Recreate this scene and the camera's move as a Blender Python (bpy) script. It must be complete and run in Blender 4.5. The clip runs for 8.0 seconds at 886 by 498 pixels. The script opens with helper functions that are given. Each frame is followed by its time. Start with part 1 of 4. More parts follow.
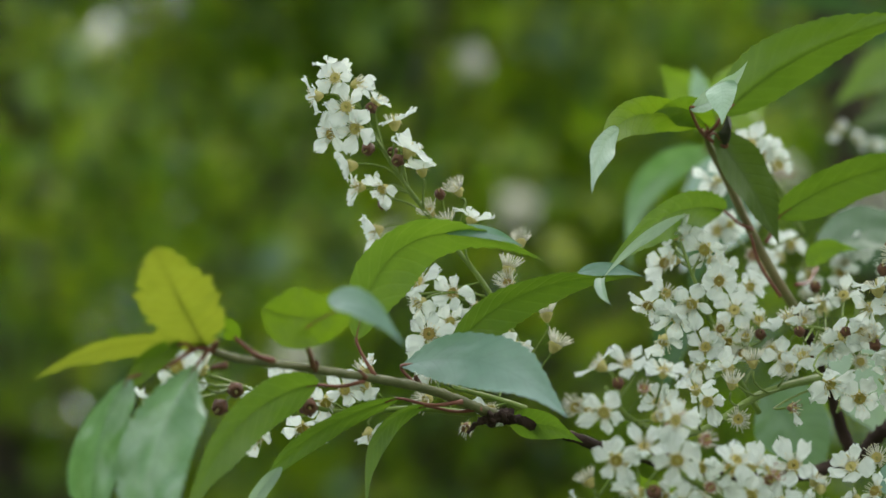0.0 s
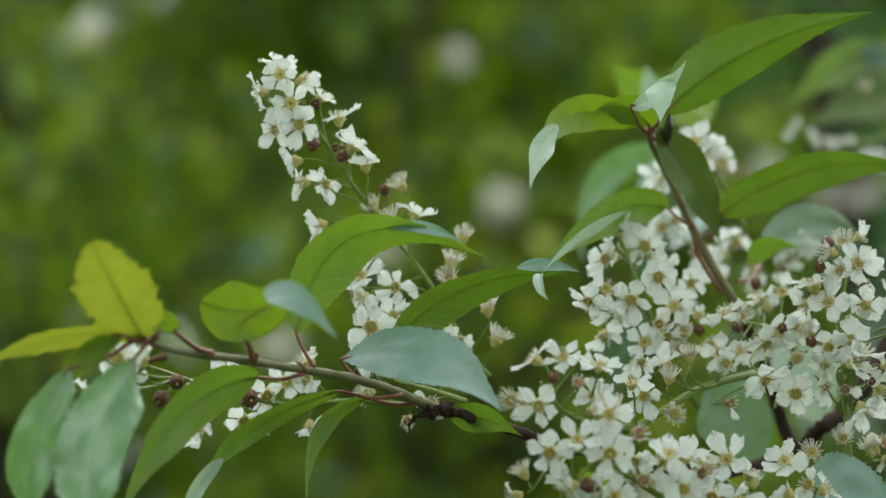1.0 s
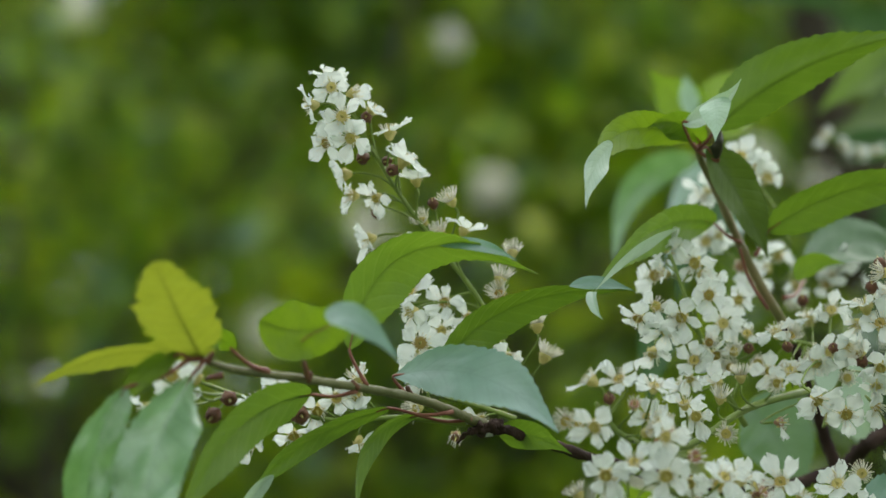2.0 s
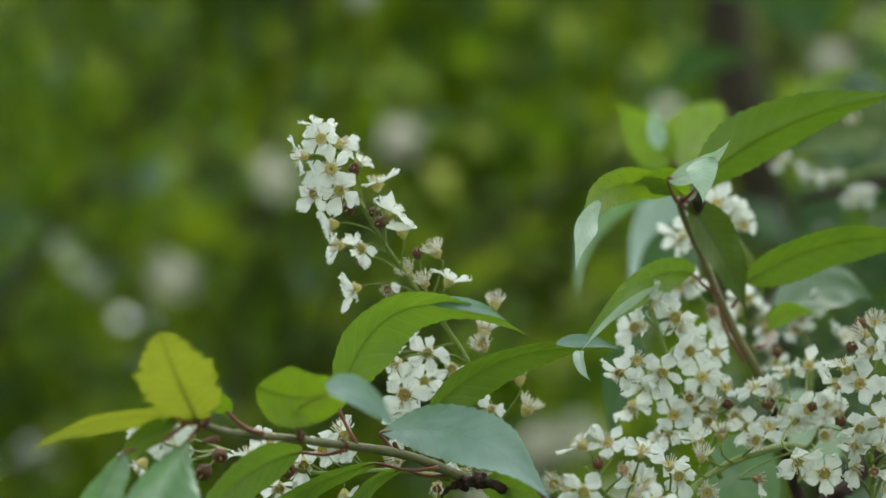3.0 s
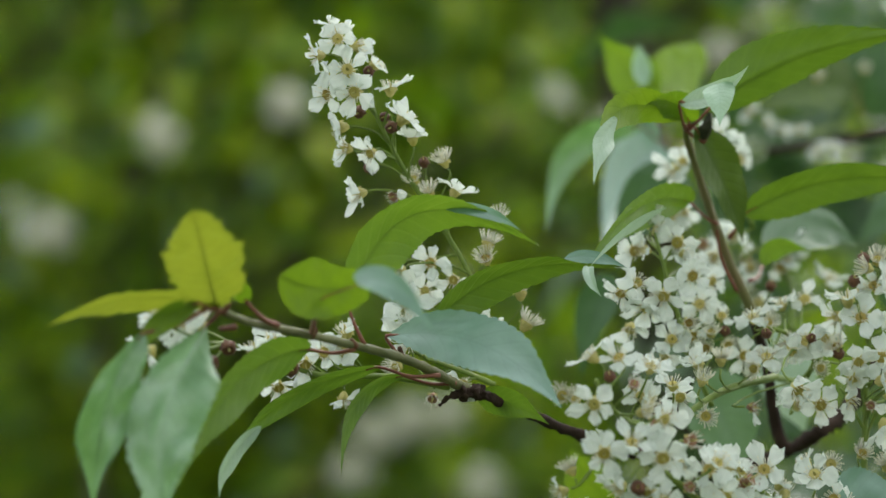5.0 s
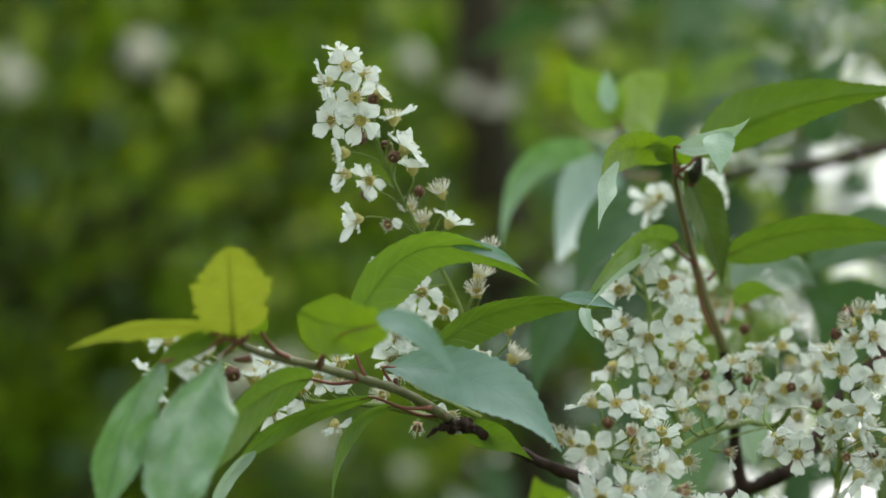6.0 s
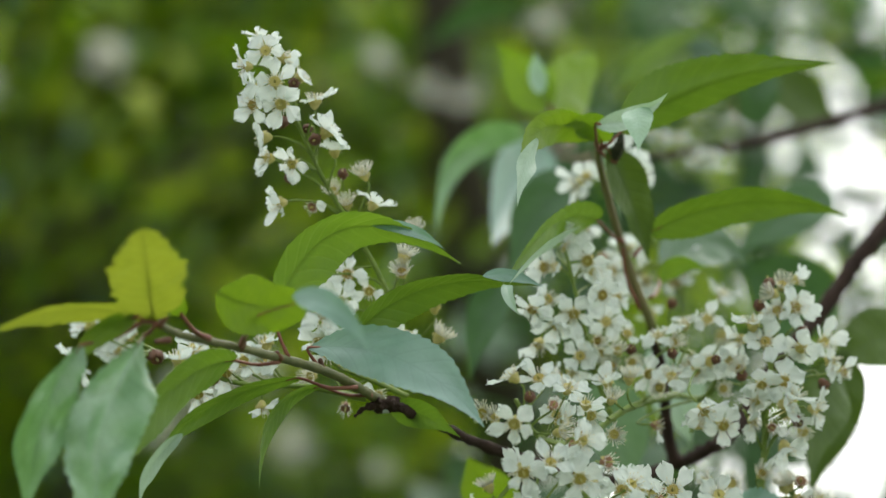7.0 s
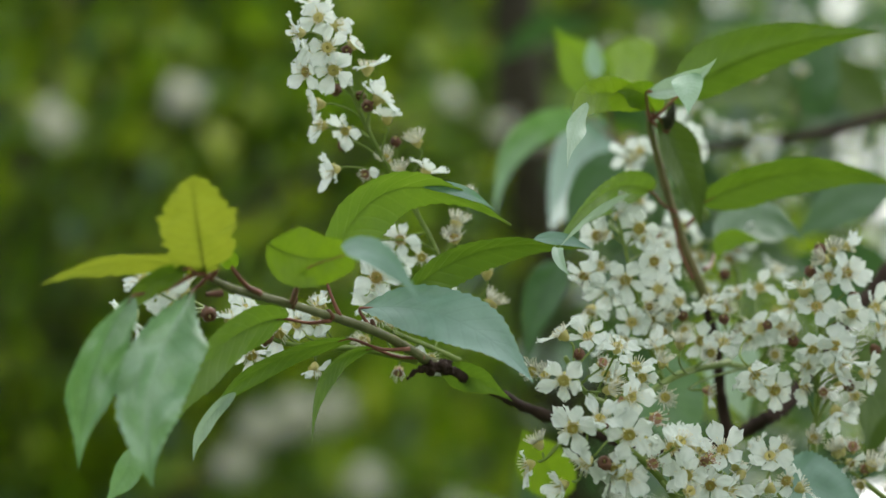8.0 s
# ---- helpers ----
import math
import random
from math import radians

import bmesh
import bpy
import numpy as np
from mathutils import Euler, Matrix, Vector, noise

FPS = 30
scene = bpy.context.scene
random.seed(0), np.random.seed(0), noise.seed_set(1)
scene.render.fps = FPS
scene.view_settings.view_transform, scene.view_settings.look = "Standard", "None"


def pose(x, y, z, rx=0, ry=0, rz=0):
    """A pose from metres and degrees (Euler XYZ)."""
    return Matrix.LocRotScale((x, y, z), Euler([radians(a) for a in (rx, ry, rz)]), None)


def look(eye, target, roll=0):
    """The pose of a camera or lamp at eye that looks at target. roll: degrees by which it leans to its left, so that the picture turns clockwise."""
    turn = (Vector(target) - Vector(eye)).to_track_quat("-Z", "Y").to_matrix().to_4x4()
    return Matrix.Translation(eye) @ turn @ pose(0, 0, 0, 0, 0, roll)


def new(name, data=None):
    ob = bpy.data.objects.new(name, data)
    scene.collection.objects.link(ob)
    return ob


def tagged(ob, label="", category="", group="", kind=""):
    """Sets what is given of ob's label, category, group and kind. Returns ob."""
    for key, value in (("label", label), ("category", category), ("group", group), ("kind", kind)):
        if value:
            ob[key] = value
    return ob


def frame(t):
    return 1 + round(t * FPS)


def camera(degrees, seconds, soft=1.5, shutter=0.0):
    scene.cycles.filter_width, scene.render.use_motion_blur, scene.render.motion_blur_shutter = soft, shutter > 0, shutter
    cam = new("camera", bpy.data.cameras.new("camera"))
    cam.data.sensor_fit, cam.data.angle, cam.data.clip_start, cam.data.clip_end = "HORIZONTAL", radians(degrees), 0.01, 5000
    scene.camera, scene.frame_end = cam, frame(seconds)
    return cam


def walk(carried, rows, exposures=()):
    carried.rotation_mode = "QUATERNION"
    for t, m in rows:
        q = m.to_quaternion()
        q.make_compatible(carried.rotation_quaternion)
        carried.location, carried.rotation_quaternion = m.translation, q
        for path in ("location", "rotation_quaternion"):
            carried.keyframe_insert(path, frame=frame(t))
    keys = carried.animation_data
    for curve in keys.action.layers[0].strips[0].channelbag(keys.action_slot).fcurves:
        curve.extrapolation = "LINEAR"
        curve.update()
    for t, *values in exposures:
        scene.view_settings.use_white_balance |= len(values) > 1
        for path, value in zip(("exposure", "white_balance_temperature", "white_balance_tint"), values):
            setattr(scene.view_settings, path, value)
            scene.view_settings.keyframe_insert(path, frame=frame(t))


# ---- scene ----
cam = camera(18.0, 8.0)
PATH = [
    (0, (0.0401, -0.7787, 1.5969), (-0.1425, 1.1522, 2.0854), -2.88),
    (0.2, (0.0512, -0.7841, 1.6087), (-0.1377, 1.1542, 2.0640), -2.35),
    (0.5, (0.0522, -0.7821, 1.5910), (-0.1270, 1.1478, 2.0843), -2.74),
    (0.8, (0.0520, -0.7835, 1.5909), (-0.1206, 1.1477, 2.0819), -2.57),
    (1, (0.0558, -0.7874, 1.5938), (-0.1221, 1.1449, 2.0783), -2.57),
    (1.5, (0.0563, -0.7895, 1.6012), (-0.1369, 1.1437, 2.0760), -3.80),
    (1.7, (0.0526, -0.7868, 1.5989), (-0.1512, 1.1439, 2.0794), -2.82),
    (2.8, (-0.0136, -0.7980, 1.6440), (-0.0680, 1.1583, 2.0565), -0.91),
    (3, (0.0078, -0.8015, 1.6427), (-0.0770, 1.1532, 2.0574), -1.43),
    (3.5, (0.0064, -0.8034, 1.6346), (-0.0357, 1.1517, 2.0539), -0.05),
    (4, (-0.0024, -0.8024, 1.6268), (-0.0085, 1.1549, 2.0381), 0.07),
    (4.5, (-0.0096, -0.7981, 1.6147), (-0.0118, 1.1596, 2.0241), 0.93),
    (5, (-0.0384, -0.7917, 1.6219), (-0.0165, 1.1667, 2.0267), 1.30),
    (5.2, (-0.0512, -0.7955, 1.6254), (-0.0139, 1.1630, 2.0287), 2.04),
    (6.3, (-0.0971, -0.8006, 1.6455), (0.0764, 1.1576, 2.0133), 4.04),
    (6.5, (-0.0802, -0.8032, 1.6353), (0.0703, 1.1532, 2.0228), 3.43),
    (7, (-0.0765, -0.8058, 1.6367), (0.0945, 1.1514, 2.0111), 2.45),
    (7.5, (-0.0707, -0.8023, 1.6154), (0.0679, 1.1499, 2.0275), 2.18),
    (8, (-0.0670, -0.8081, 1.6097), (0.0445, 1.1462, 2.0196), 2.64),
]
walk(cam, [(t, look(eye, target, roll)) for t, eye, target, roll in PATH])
cam.data.dof.use_dof = True
cam.data.dof.focus_distance = 0.80
cam.data.dof.aperture_fstop = 8.6
cam.data.dof.aperture_blades = 8

# ---- sky and light ----
SUN_ELEVATION, SUN_TURN = radians(46), radians(20)
world = bpy.data.worlds.new("sky")
scene.world = world
world.use_nodes = True
wn = world.node_tree.nodes
sky = wn.new("ShaderNodeTexSky")
sky.sky_type = "NISHITA"
sky.sun_disc = False
sky.sun_elevation, sky.sun_rotation = SUN_ELEVATION, SUN_TURN
sky.dust_density, sky.air_density = 4.0, 1.0
# high overcast over the clear sky
wl = world.node_tree.links
veil = wn.new("ShaderNodeTexNoise")
veil.inputs["Scale"].default_value, veil.inputs["Detail"].default_value = 1.6, 4
wl.new(wn.new("ShaderNodeTexCoord").outputs["Generated"], veil.inputs["Vector"])
tone = wn.new("ShaderNodeValToRGB")
tone.color_ramp.elements[0].position, tone.color_ramp.elements[0].color = 0.3, (0.82, 0.87, 0.88, 1)
tone.color_ramp.elements[1].position, tone.color_ramp.elements[1].color = 0.7, (0.97, 0.99, 0.95, 1)
wl.new(veil.outputs[0], tone.inputs[0])
bright = wn.new("ShaderNodeVectorMath")
bright.operation = "SCALE"
wl.new(tone.outputs[0], bright.inputs[0])
# the overcast is brighter round the veiled sun
aim = wn.new("ShaderNodeVectorMath")
aim.operation = "DOT_PRODUCT"
wl.new(wn["Texture Coordinate"].outputs["Generated"], aim.inputs[0])
aim.inputs[1].default_value = (math.sin(SUN_TURN) * math.cos(SUN_ELEVATION), math.cos(SUN_TURN) * math.cos(SUN_ELEVATION), math.sin(SUN_ELEVATION))
glow = wn.new("ShaderNodeMapRange")
glow.interpolation_type = "SMOOTHSTEP"
for k, v in enumerate((-0.2, 1.0, 8.2, 19.0), 1):
    glow.inputs[k].default_value = v
wl.new(aim.outputs["Value"], glow.inputs[0])
wl.new(glow.outputs[0], bright.inputs["Scale"])
over = wn.new("ShaderNodeMix")
over.data_type = "RGBA"
over.inputs[0].default_value = 0.72
wl.new(sky.outputs[0], over.inputs[6])
wl.new(bright.outputs[0], over.inputs[7])
wl.new(over.outputs[2], wn["Background"].inputs[0])
wn["Background"].inputs[1].default_value = 0.12

sun = new("sun", bpy.data.lights.new("sun", "SUN"))
sun.data.energy, sun.data.angle, sun.data.color = 0.6, radians(35), (1.0, 0.98, 0.94)
sun.matrix_world = look((2.4, 6.6, 8.0), (0, 0, 0.8))
scene.view_settings.exposure = 0.53


# ---- materials ----
def material(name):
    m = bpy.data.materials.new(name)
    m.use_nodes = True
    t = m.node_tree
    for n in list(t.nodes):
        t.nodes.remove(n)
    return m, t.nodes, t.links


def ramp(nodes, links, fac, stops):
    r = nodes.new("ShaderNodeValToRGB")
    while len(r.color_ramp.elements) < len(stops):
        r.color_ramp.elements.new(0.5)
    for e, (at, col) in zip(r.color_ramp.elements, stops):
        e.position, e.color = at, (*col, 1)
    links.new(fac, r.inputs[0])
    return r.outputs[0]


def mixed(nodes, links, fac, a, b, mode="MIX"):
    x = nodes.new("ShaderNodeMix")
    x.data_type, x.blend_type = "RGBA", mode
    for socket, value in ((x.inputs[0], fac), (x.inputs[6], a), (x.inputs[7], b)):
        if isinstance(value, (int, float)):
            socket.default_value = value
        elif isinstance(value, tuple):
            socket.default_value = (*value, 1)
        else:
            links.new(value, socket)
    return x.outputs[2]


def math_node(nodes, links, op, a, b=None, c=None):
    x = nodes.new("ShaderNodeMath")
    x.operation = op
    for socket, value in zip(x.inputs, (a, b, c)):
        if value is None:
            continue
        if isinstance(value, (int, float)):
            socket.default_value = value
        else:
            links.new(value, socket)
    return x.outputs[0]


def noise_node(nodes, links, scale, detail=3, vector=None):
    x = nodes.new("ShaderNodeTexNoise")
    x.inputs["Scale"].default_value, x.inputs["Detail"].default_value = scale, detail
    if vector is None:
        vector = nodes.new("ShaderNodeTexCoord").outputs["Object"]
    links.new(vector, x.inputs["Vector"])
    return x.outputs[0]


def finish(nodes, links, colour, rough, through_light=0.0, through_colour=None, bump=None, bump_size=0.0003, strength=0.5, specular=0.5, ior=1.5):
    """A surface of that colour, part of which lets light through as a leaf or a petal does."""
    p = nodes.new("ShaderNodeBsdfPrincipled")
    links.new(colour, p.inputs["Base Color"])
    if isinstance(rough, (int, float)):
        p.inputs["Roughness"].default_value = rough
    else:
        links.new(rough, p.inputs["Roughness"])
    p.inputs["Specular IOR Level"].default_value = specular
    p.inputs["IOR"].default_value = ior
    if bump is not None:
        b = nodes.new("ShaderNodeBump")
        b.inputs["Strength"].default_value, b.inputs["Distance"].default_value = strength, bump_size
        links.new(bump, b.inputs["Height"])
        links.new(b.outputs[0], p.inputs["Normal"])
    shader = p.outputs[0]
    if through_light > 0:
        tr = nodes.new("ShaderNodeBsdfTranslucent")
        links.new(through_colour if through_colour is not None else colour, tr.inputs[0])
        mix = nodes.new("ShaderNodeMixShader")
        mix.inputs[0].default_value = through_light
        links.new(shader, mix.inputs[1])
        links.new(tr.outputs[0], mix.inputs[2])
        shader = mix.outputs[0]
    out = nodes.new("ShaderNodeOutputMaterial")
    links.new(shader, out.inputs[0])


def leaf_material(name, low, high, vein, glow, rough=0.42, through_light=0.45, specular=0.5, veins=0.16, relief=0.22):
    """A leaf: blotches, side veins that run from the midrib towards the tip, fine netting."""
    m, n, l = material(name)
    uv = n.new("ShaderNodeUVMap").outputs[0]
    s = n.new("ShaderNodeSeparateXYZ")
    l.new(uv, s.inputs[0])
    across = math_node(n, l, "ABSOLUTE", s.outputs[1])
    run = math_node(n, l, "MULTIPLY_ADD", across, -0.16, s.outputs[0])
    wob = noise_node(n, l, 90, 2)
    run = math_node(n, l, "MULTIPLY_ADD", wob, 0.03, run)
    wave = math_node(n, l, "PINGPONG", math_node(n, l, "MULTIPLY", run, 11.0), 0.5)
    side = math_node(n, l, "SMOOTH_MIN", math_node(n, l, "MULTIPLY", wave, 6.0), 1.0, 0.3)
    rib = math_node(n, l, "MINIMUM", math_node(n, l, "MULTIPLY", across, 14.0), 1.0)
    height = math_node(n, l, "MULTIPLY", side, rib)
    blotch = noise_node(n, l, 120, 4)
    info = n.new("ShaderNodeObjectInfo").outputs["Random"]
    blotch = math_node(n, l, "MULTIPLY_ADD", info, 0.35, math_node(n, l, "MULTIPLY", blotch, 0.75))
    col = ramp(n, l, blotch, [(0.25, low), (0.75, high)])
    fine = noise_node(n, l, 1400, 2)
    col = mixed(n, l, math_node(n, l, "MULTIPLY_ADD", fine, 0.4, -0.1), col, tuple(0.8 * c for c in low))
    col = mixed(n, l, math_node(n, l, "MULTIPLY", math_node(n, l, "SUBTRACT", 1.0, height), veins), col, vein)
    thr = mixed(n, l, 1.0, col, glow, "MULTIPLY")
    h = math_node(n, l, "MULTIPLY_ADD", fine, 0.12, height)
    gloss = math_node(n, l, "MULTIPLY_ADD", noise_node(n, l, 160, 3), 0.3, rough - 0.14)
    finish(n, l, col, gloss, through_light, thr, h, 0.0005, relief, specular, 1.6)
    return m


LEAF = leaf_material("green_leaf", (0.088, 0.165, 0.020), (0.132, 0.222, 0.033), (0.165, 0.26, 0.055), (1.6, 1.65, 0.65), 0.45, 0.36, 0.3)
LEAF_BRIGHT = leaf_material("bright_leaf", (0.128, 0.222, 0.015), (0.178, 0.280, 0.024), (0.10, 0.17, 0.012), (1.55, 1.7, 0.5), 0.5, 0.40, 0.3)
LEAF_DEEP = leaf_material("deep_green_leaf", (0.072, 0.138, 0.015), (0.108, 0.188, 0.025), (0.13, 0.21, 0.04), (1.6, 1.65, 0.6), 0.45, 0.28, 0.35)
# Pale cool green: the sky's sheen on leaves is put into the colour.
LEAF_BLUE = leaf_material("cool_sheen_leaf", (0.105, 0.200, 0.100), (0.160, 0.265, 0.155), (0.08, 0.16, 0.08), (1.2, 1.4, 0.6), 0.5, 0.22, 0.5)
# Cool sky sheen is partly put into the base colour, besides the gloss.
LEAF_SHEEN = leaf_material("sheen_tint_leaf", (0.105, 0.230, 0.070), (0.270, 0.440, 0.300), (0.08, 0.19, 0.07), (1.3, 1.5, 0.6), 0.40, 0.24, 1.0, 0.16, 0.14)
LEAF_YOUNG = leaf_material("young_leaf", (0.170, 0.220, 0.022), (0.24, 0.285, 0.04), (0.11, 0.13, 0.02), (1.5, 1.5, 0.7), 0.5, 0.38, 0.35)
# The bluish base colour carries the sky's reflection on these leaves.
LEAF_SKY_TINT = leaf_material("sky_tint_leaf", (0.088, 0.205, 0.150), (0.150, 0.285, 0.225), (0.06, 0.155, 0.105), (1.3, 1.5, 0.6), 0.40, 0.22, 0.9, 0.10, 0.08)
# Shade is put into this darker green, for leaves standing further back.
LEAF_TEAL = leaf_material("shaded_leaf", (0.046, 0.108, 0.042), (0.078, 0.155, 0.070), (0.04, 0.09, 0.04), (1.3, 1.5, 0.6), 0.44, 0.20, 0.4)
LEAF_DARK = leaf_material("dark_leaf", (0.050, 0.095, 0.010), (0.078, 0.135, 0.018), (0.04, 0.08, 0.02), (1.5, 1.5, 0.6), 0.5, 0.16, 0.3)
LEAF_LIME = leaf_material("lime_leaf", (0.098, 0.172, 0.014), (0.148, 0.225, 0.022), (0.075, 0.13, 0.012), (1.55, 1.7, 0.5), 0.5, 0.40, 0.3)
LEAF_PALE = leaf_material("pale_underside_leaf", (0.26, 0.38, 0.27), (0.36, 0.48, 0.38), (0.2, 0.32, 0.2), (1.3, 1.4, 0.9), 0.5, 0.25)


def plain_material(name, low, high, scale, rough, through_light=0.0, bump=0.0003, specular=0.4, fine_scale=0):
    m, n, l = material(name)
    a = noise_node(n, l, scale, 4)
    col = ramp(n, l, a, [(0.3, low), (0.7, high)])
    f = noise_node(n, l, fine_scale or scale * 7, 3)
    col = mixed(n, l, math_node(n, l, "MULTIPLY", f, 0.35), col, tuple(0.55 * c for c in low))
    finish(n, l, col, rough, through_light, None, f, bump, 0.6, specular)
    return m


pm, pn, pl = material("petal")
pcol = ramp(pn, pl, noise_node(pn, pl, 260, 4), [(0.3, (0.71, 0.785, 0.735)), (0.7, (0.80, 0.855, 0.80))])
pcol = mixed(pn, pl, math_node(pn, pl, "MULTIPLY", pn.new("ShaderNodeObjectInfo").outputs["Random"], 0.22), pcol, (0.70, 0.75, 0.62))
finish(pn, pl, pcol, 0.6, 0.45, None, noise_node(pn, pl, 1300, 3), 0.0002, 0.5, 0.3)
PETAL = pm
FILAMENT = plain_material("stamen_thread", (0.94, 0.94, 0.82), (0.96, 0.96, 0.90), 300, 0.6, 0.6, 0.0001, 0.3)
ANTHER = plain_material("anther", (0.90, 0.86, 0.60), (0.95, 0.93, 0.76), 500, 0.7, 0.4)
CALYX = plain_material("calyx", (0.60, 0.57, 0.20), (0.78, 0.71, 0.34), 400, 0.55, 0.45)
WITHERED = plain_material("withered_green", (0.020, 0.028, 0.010), (0.05, 0.055, 0.02), 400, 0.6)
BROWN = plain_material("withered_brown", (0.080, 0.033, 0.014), (0.20, 0.088, 0.042), 500, 0.6)
nm, nn, nl = material("nectar_cup")
ncol = ramp(nn, nl, nn.new("ShaderNodeObjectInfo").outputs["Random"], [(0.05, (0.34, 0.24, 0.06)), (0.3, (0.55, 0.47, 0.11)), (0.9, (0.68, 0.61, 0.21))])
ncol = mixed(nn, nl, math_node(nn, nl, "MULTIPLY", noise_node(nn, nl, 900, 3), 0.4), ncol, (0.34, 0.26, 0.05))
finish(nn, nl, ncol, 0.45, 0.2, None, noise_node(nn, nl, 1500, 2), 0.0002, 0.4)
NECTAR = nm
RUST = plain_material("withered_rust", (0.30, 0.15, 0.08), (0.46, 0.27, 0.17), 500, 0.65, 0.1)
YOUNG_RIB = plain_material("young_midrib", (0.13, 0.10, 0.02), (0.19, 0.15, 0.03), 250, 0.5)
STALK = plain_material("green_stalk", (0.15, 0.235, 0.035), (0.24, 0.33, 0.065), 250, 0.5, 0.1)
TWIG = plain_material("olive_twig", (0.105, 0.12, 0.04), (0.18, 0.18, 0.075), 220, 0.55, 0, 0.0004)
SHOOT = plain_material("olive_red_shoot", (0.15, 0.165, 0.055), (0.22, 0.165, 0.075), 90, 0.5, 0, 0.0003)
RED = plain_material("red_petiole", (0.17, 0.05, 0.035), (0.28, 0.11, 0.06), 200, 0.45)
BARK = plain_material("dark_bark", (0.022, 0.014, 0.010), (0.066, 0.041, 0.030), 160, 0.85, 0, 0.001, 0.2)
# Darker copy of TRUNK, with shade put into the bark colour.
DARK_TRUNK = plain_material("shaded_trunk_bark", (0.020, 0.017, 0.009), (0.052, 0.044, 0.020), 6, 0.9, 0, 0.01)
TRUNK = plain_material("trunk_bark", (0.035, 0.028, 0.022), (0.10, 0.08, 0.06), 6, 0.85, 0, 0.01)


def crown_material(name, low, mid, high, glow, scale):
    """Leaves of a crown: each leaf differs a little, and sprays of them differ more."""
    m, n, l = material(name)
    isle = n.new("ShaderNodeNewGeometry").outputs["Random Per Island"]
    big = noise_node(n, l, scale, 2)
    f = math_node(n, l, "MULTIPLY_ADD", isle, 0.45, math_node(n, l, "MULTIPLY", big, 0.6))
    col = ramp(n, l, f, [(0.25, low), (0.5, mid), (0.8, high)])
    thr = mixed(n, l, 1.0, col, glow, "MULTIPLY")
    finish(n, l, col, 0.45, 0.35, thr, noise_node(n, l, 60, 2), 0.002, 0.3, 0.45)
    return m


CROWN = crown_material("crown_leaves", (0.024, 0.048, 0.004), (0.138, 0.246, 0.011), (0.35, 0.41, 0.017), (1.9, 2.1, 0.5), 1.8)
# Darker copy of CROWN: the far wood's shade is put into the colour.
CROWN_FAR = crown_material("far_shaded_crown_leaves", (0.016, 0.025, 0.004), (0.06, 0.10, 0.009), (0.15, 0.18, 0.015), (1.7, 1.9, 0.6), 0.9)
BLOSSOM = plain_material("blossom_spray", (0.88, 0.88, 0.76), (0.94, 0.93, 0.84), 30, 0.6, 0.6)

# ---- ground ----
gm, gn, gl = material("meadow")
gcol = ramp(gn, gl, noise_node(gn, gl, 0.6, 6), [(0.3, (0.035, 0.06, 0.015)), (0.7, (0.07, 0.12, 0.025))])
gcol = mixed(gn, gl, math_node(gn, gl, "MULTIPLY", noise_node(gn, gl, 9, 4), 0.6), gcol, (0.04, 0.035, 0.02))
finish(gn, gl, gcol, 0.9, 0, None, noise_node(gn, gl, 14, 5), 0.05, 0.7)


class Geo:
    """Vertices, faces, their materials and leaf coordinates, gathered before they become one mesh."""

    def __init__(self):
        self.v, self.f, self.m, self.uv = [], [], [], []

    def add(self, verts, faces, mat=0, uv=None):
        k = len(self.v)
        self.v += [tuple(p) for p in verts]
        self.f += [tuple(k + i for i in f) for f in faces]
        self.m += [mat] * len(faces)
        self.uv += uv or [(0.0, 0.0)] * len(verts)

    def mesh(self, name, mats, smooth=True):
        me = bpy.data.meshes.new(name)
        me.from_pydata(self.v, [], self.f)
        for m in mats:
            me.materials.append(m)
        me.polygons.foreach_set("material_index", self.m)
        me.polygons.foreach_set("use_smooth", [smooth] * len(self.f))
        layer = me.uv_layers.new(name="UVMap")
        idx = np.zeros(len(me.loops), dtype=np.int32)
        me.loops.foreach_get("vertex_index", idx)
        layer.data.foreach_set("uv", np.array(self.uv, dtype=np.float32)[idx].ravel())
        me.update()
        return me


def thing(name, at, label, category, group="", kind=""):
    ob = new(name)
    ob.empty_display_size = 0.02
    ob.location = at
    return tagged(ob, label, category, group, kind)


def part(name, mesh, parent, label="", kind=""):
    """One mesh object under a thing or under a part, its points given in the world."""
    ob = new(name, mesh)
    ob.parent = parent
    if parent.type == "EMPTY":
        ob.matrix_parent_inverse = Matrix.Translation(-parent.location)
    return tagged(ob, label, kind=kind)


def smooth_line(points, n):
    """n + 1 points along a smooth line through the given ones."""
    p = [Vector(q) for q in points]
    p = [2 * p[0] - p[1]] + p + [2 * p[-1] - p[-2]]
    out = []
    for i in range(n + 1):
        s = i / n * (len(p) - 3)
        k = min(int(s), len(p) - 4)
        t = s - k
        a, b, c, d = p[k:k + 4]
        out.append(0.5 * (2 * b + (c - a) * t + (2 * a - 5 * b + 4 * c - d) * t * t + (3 * b - a - 3 * c + d) * t ** 3))
    return out


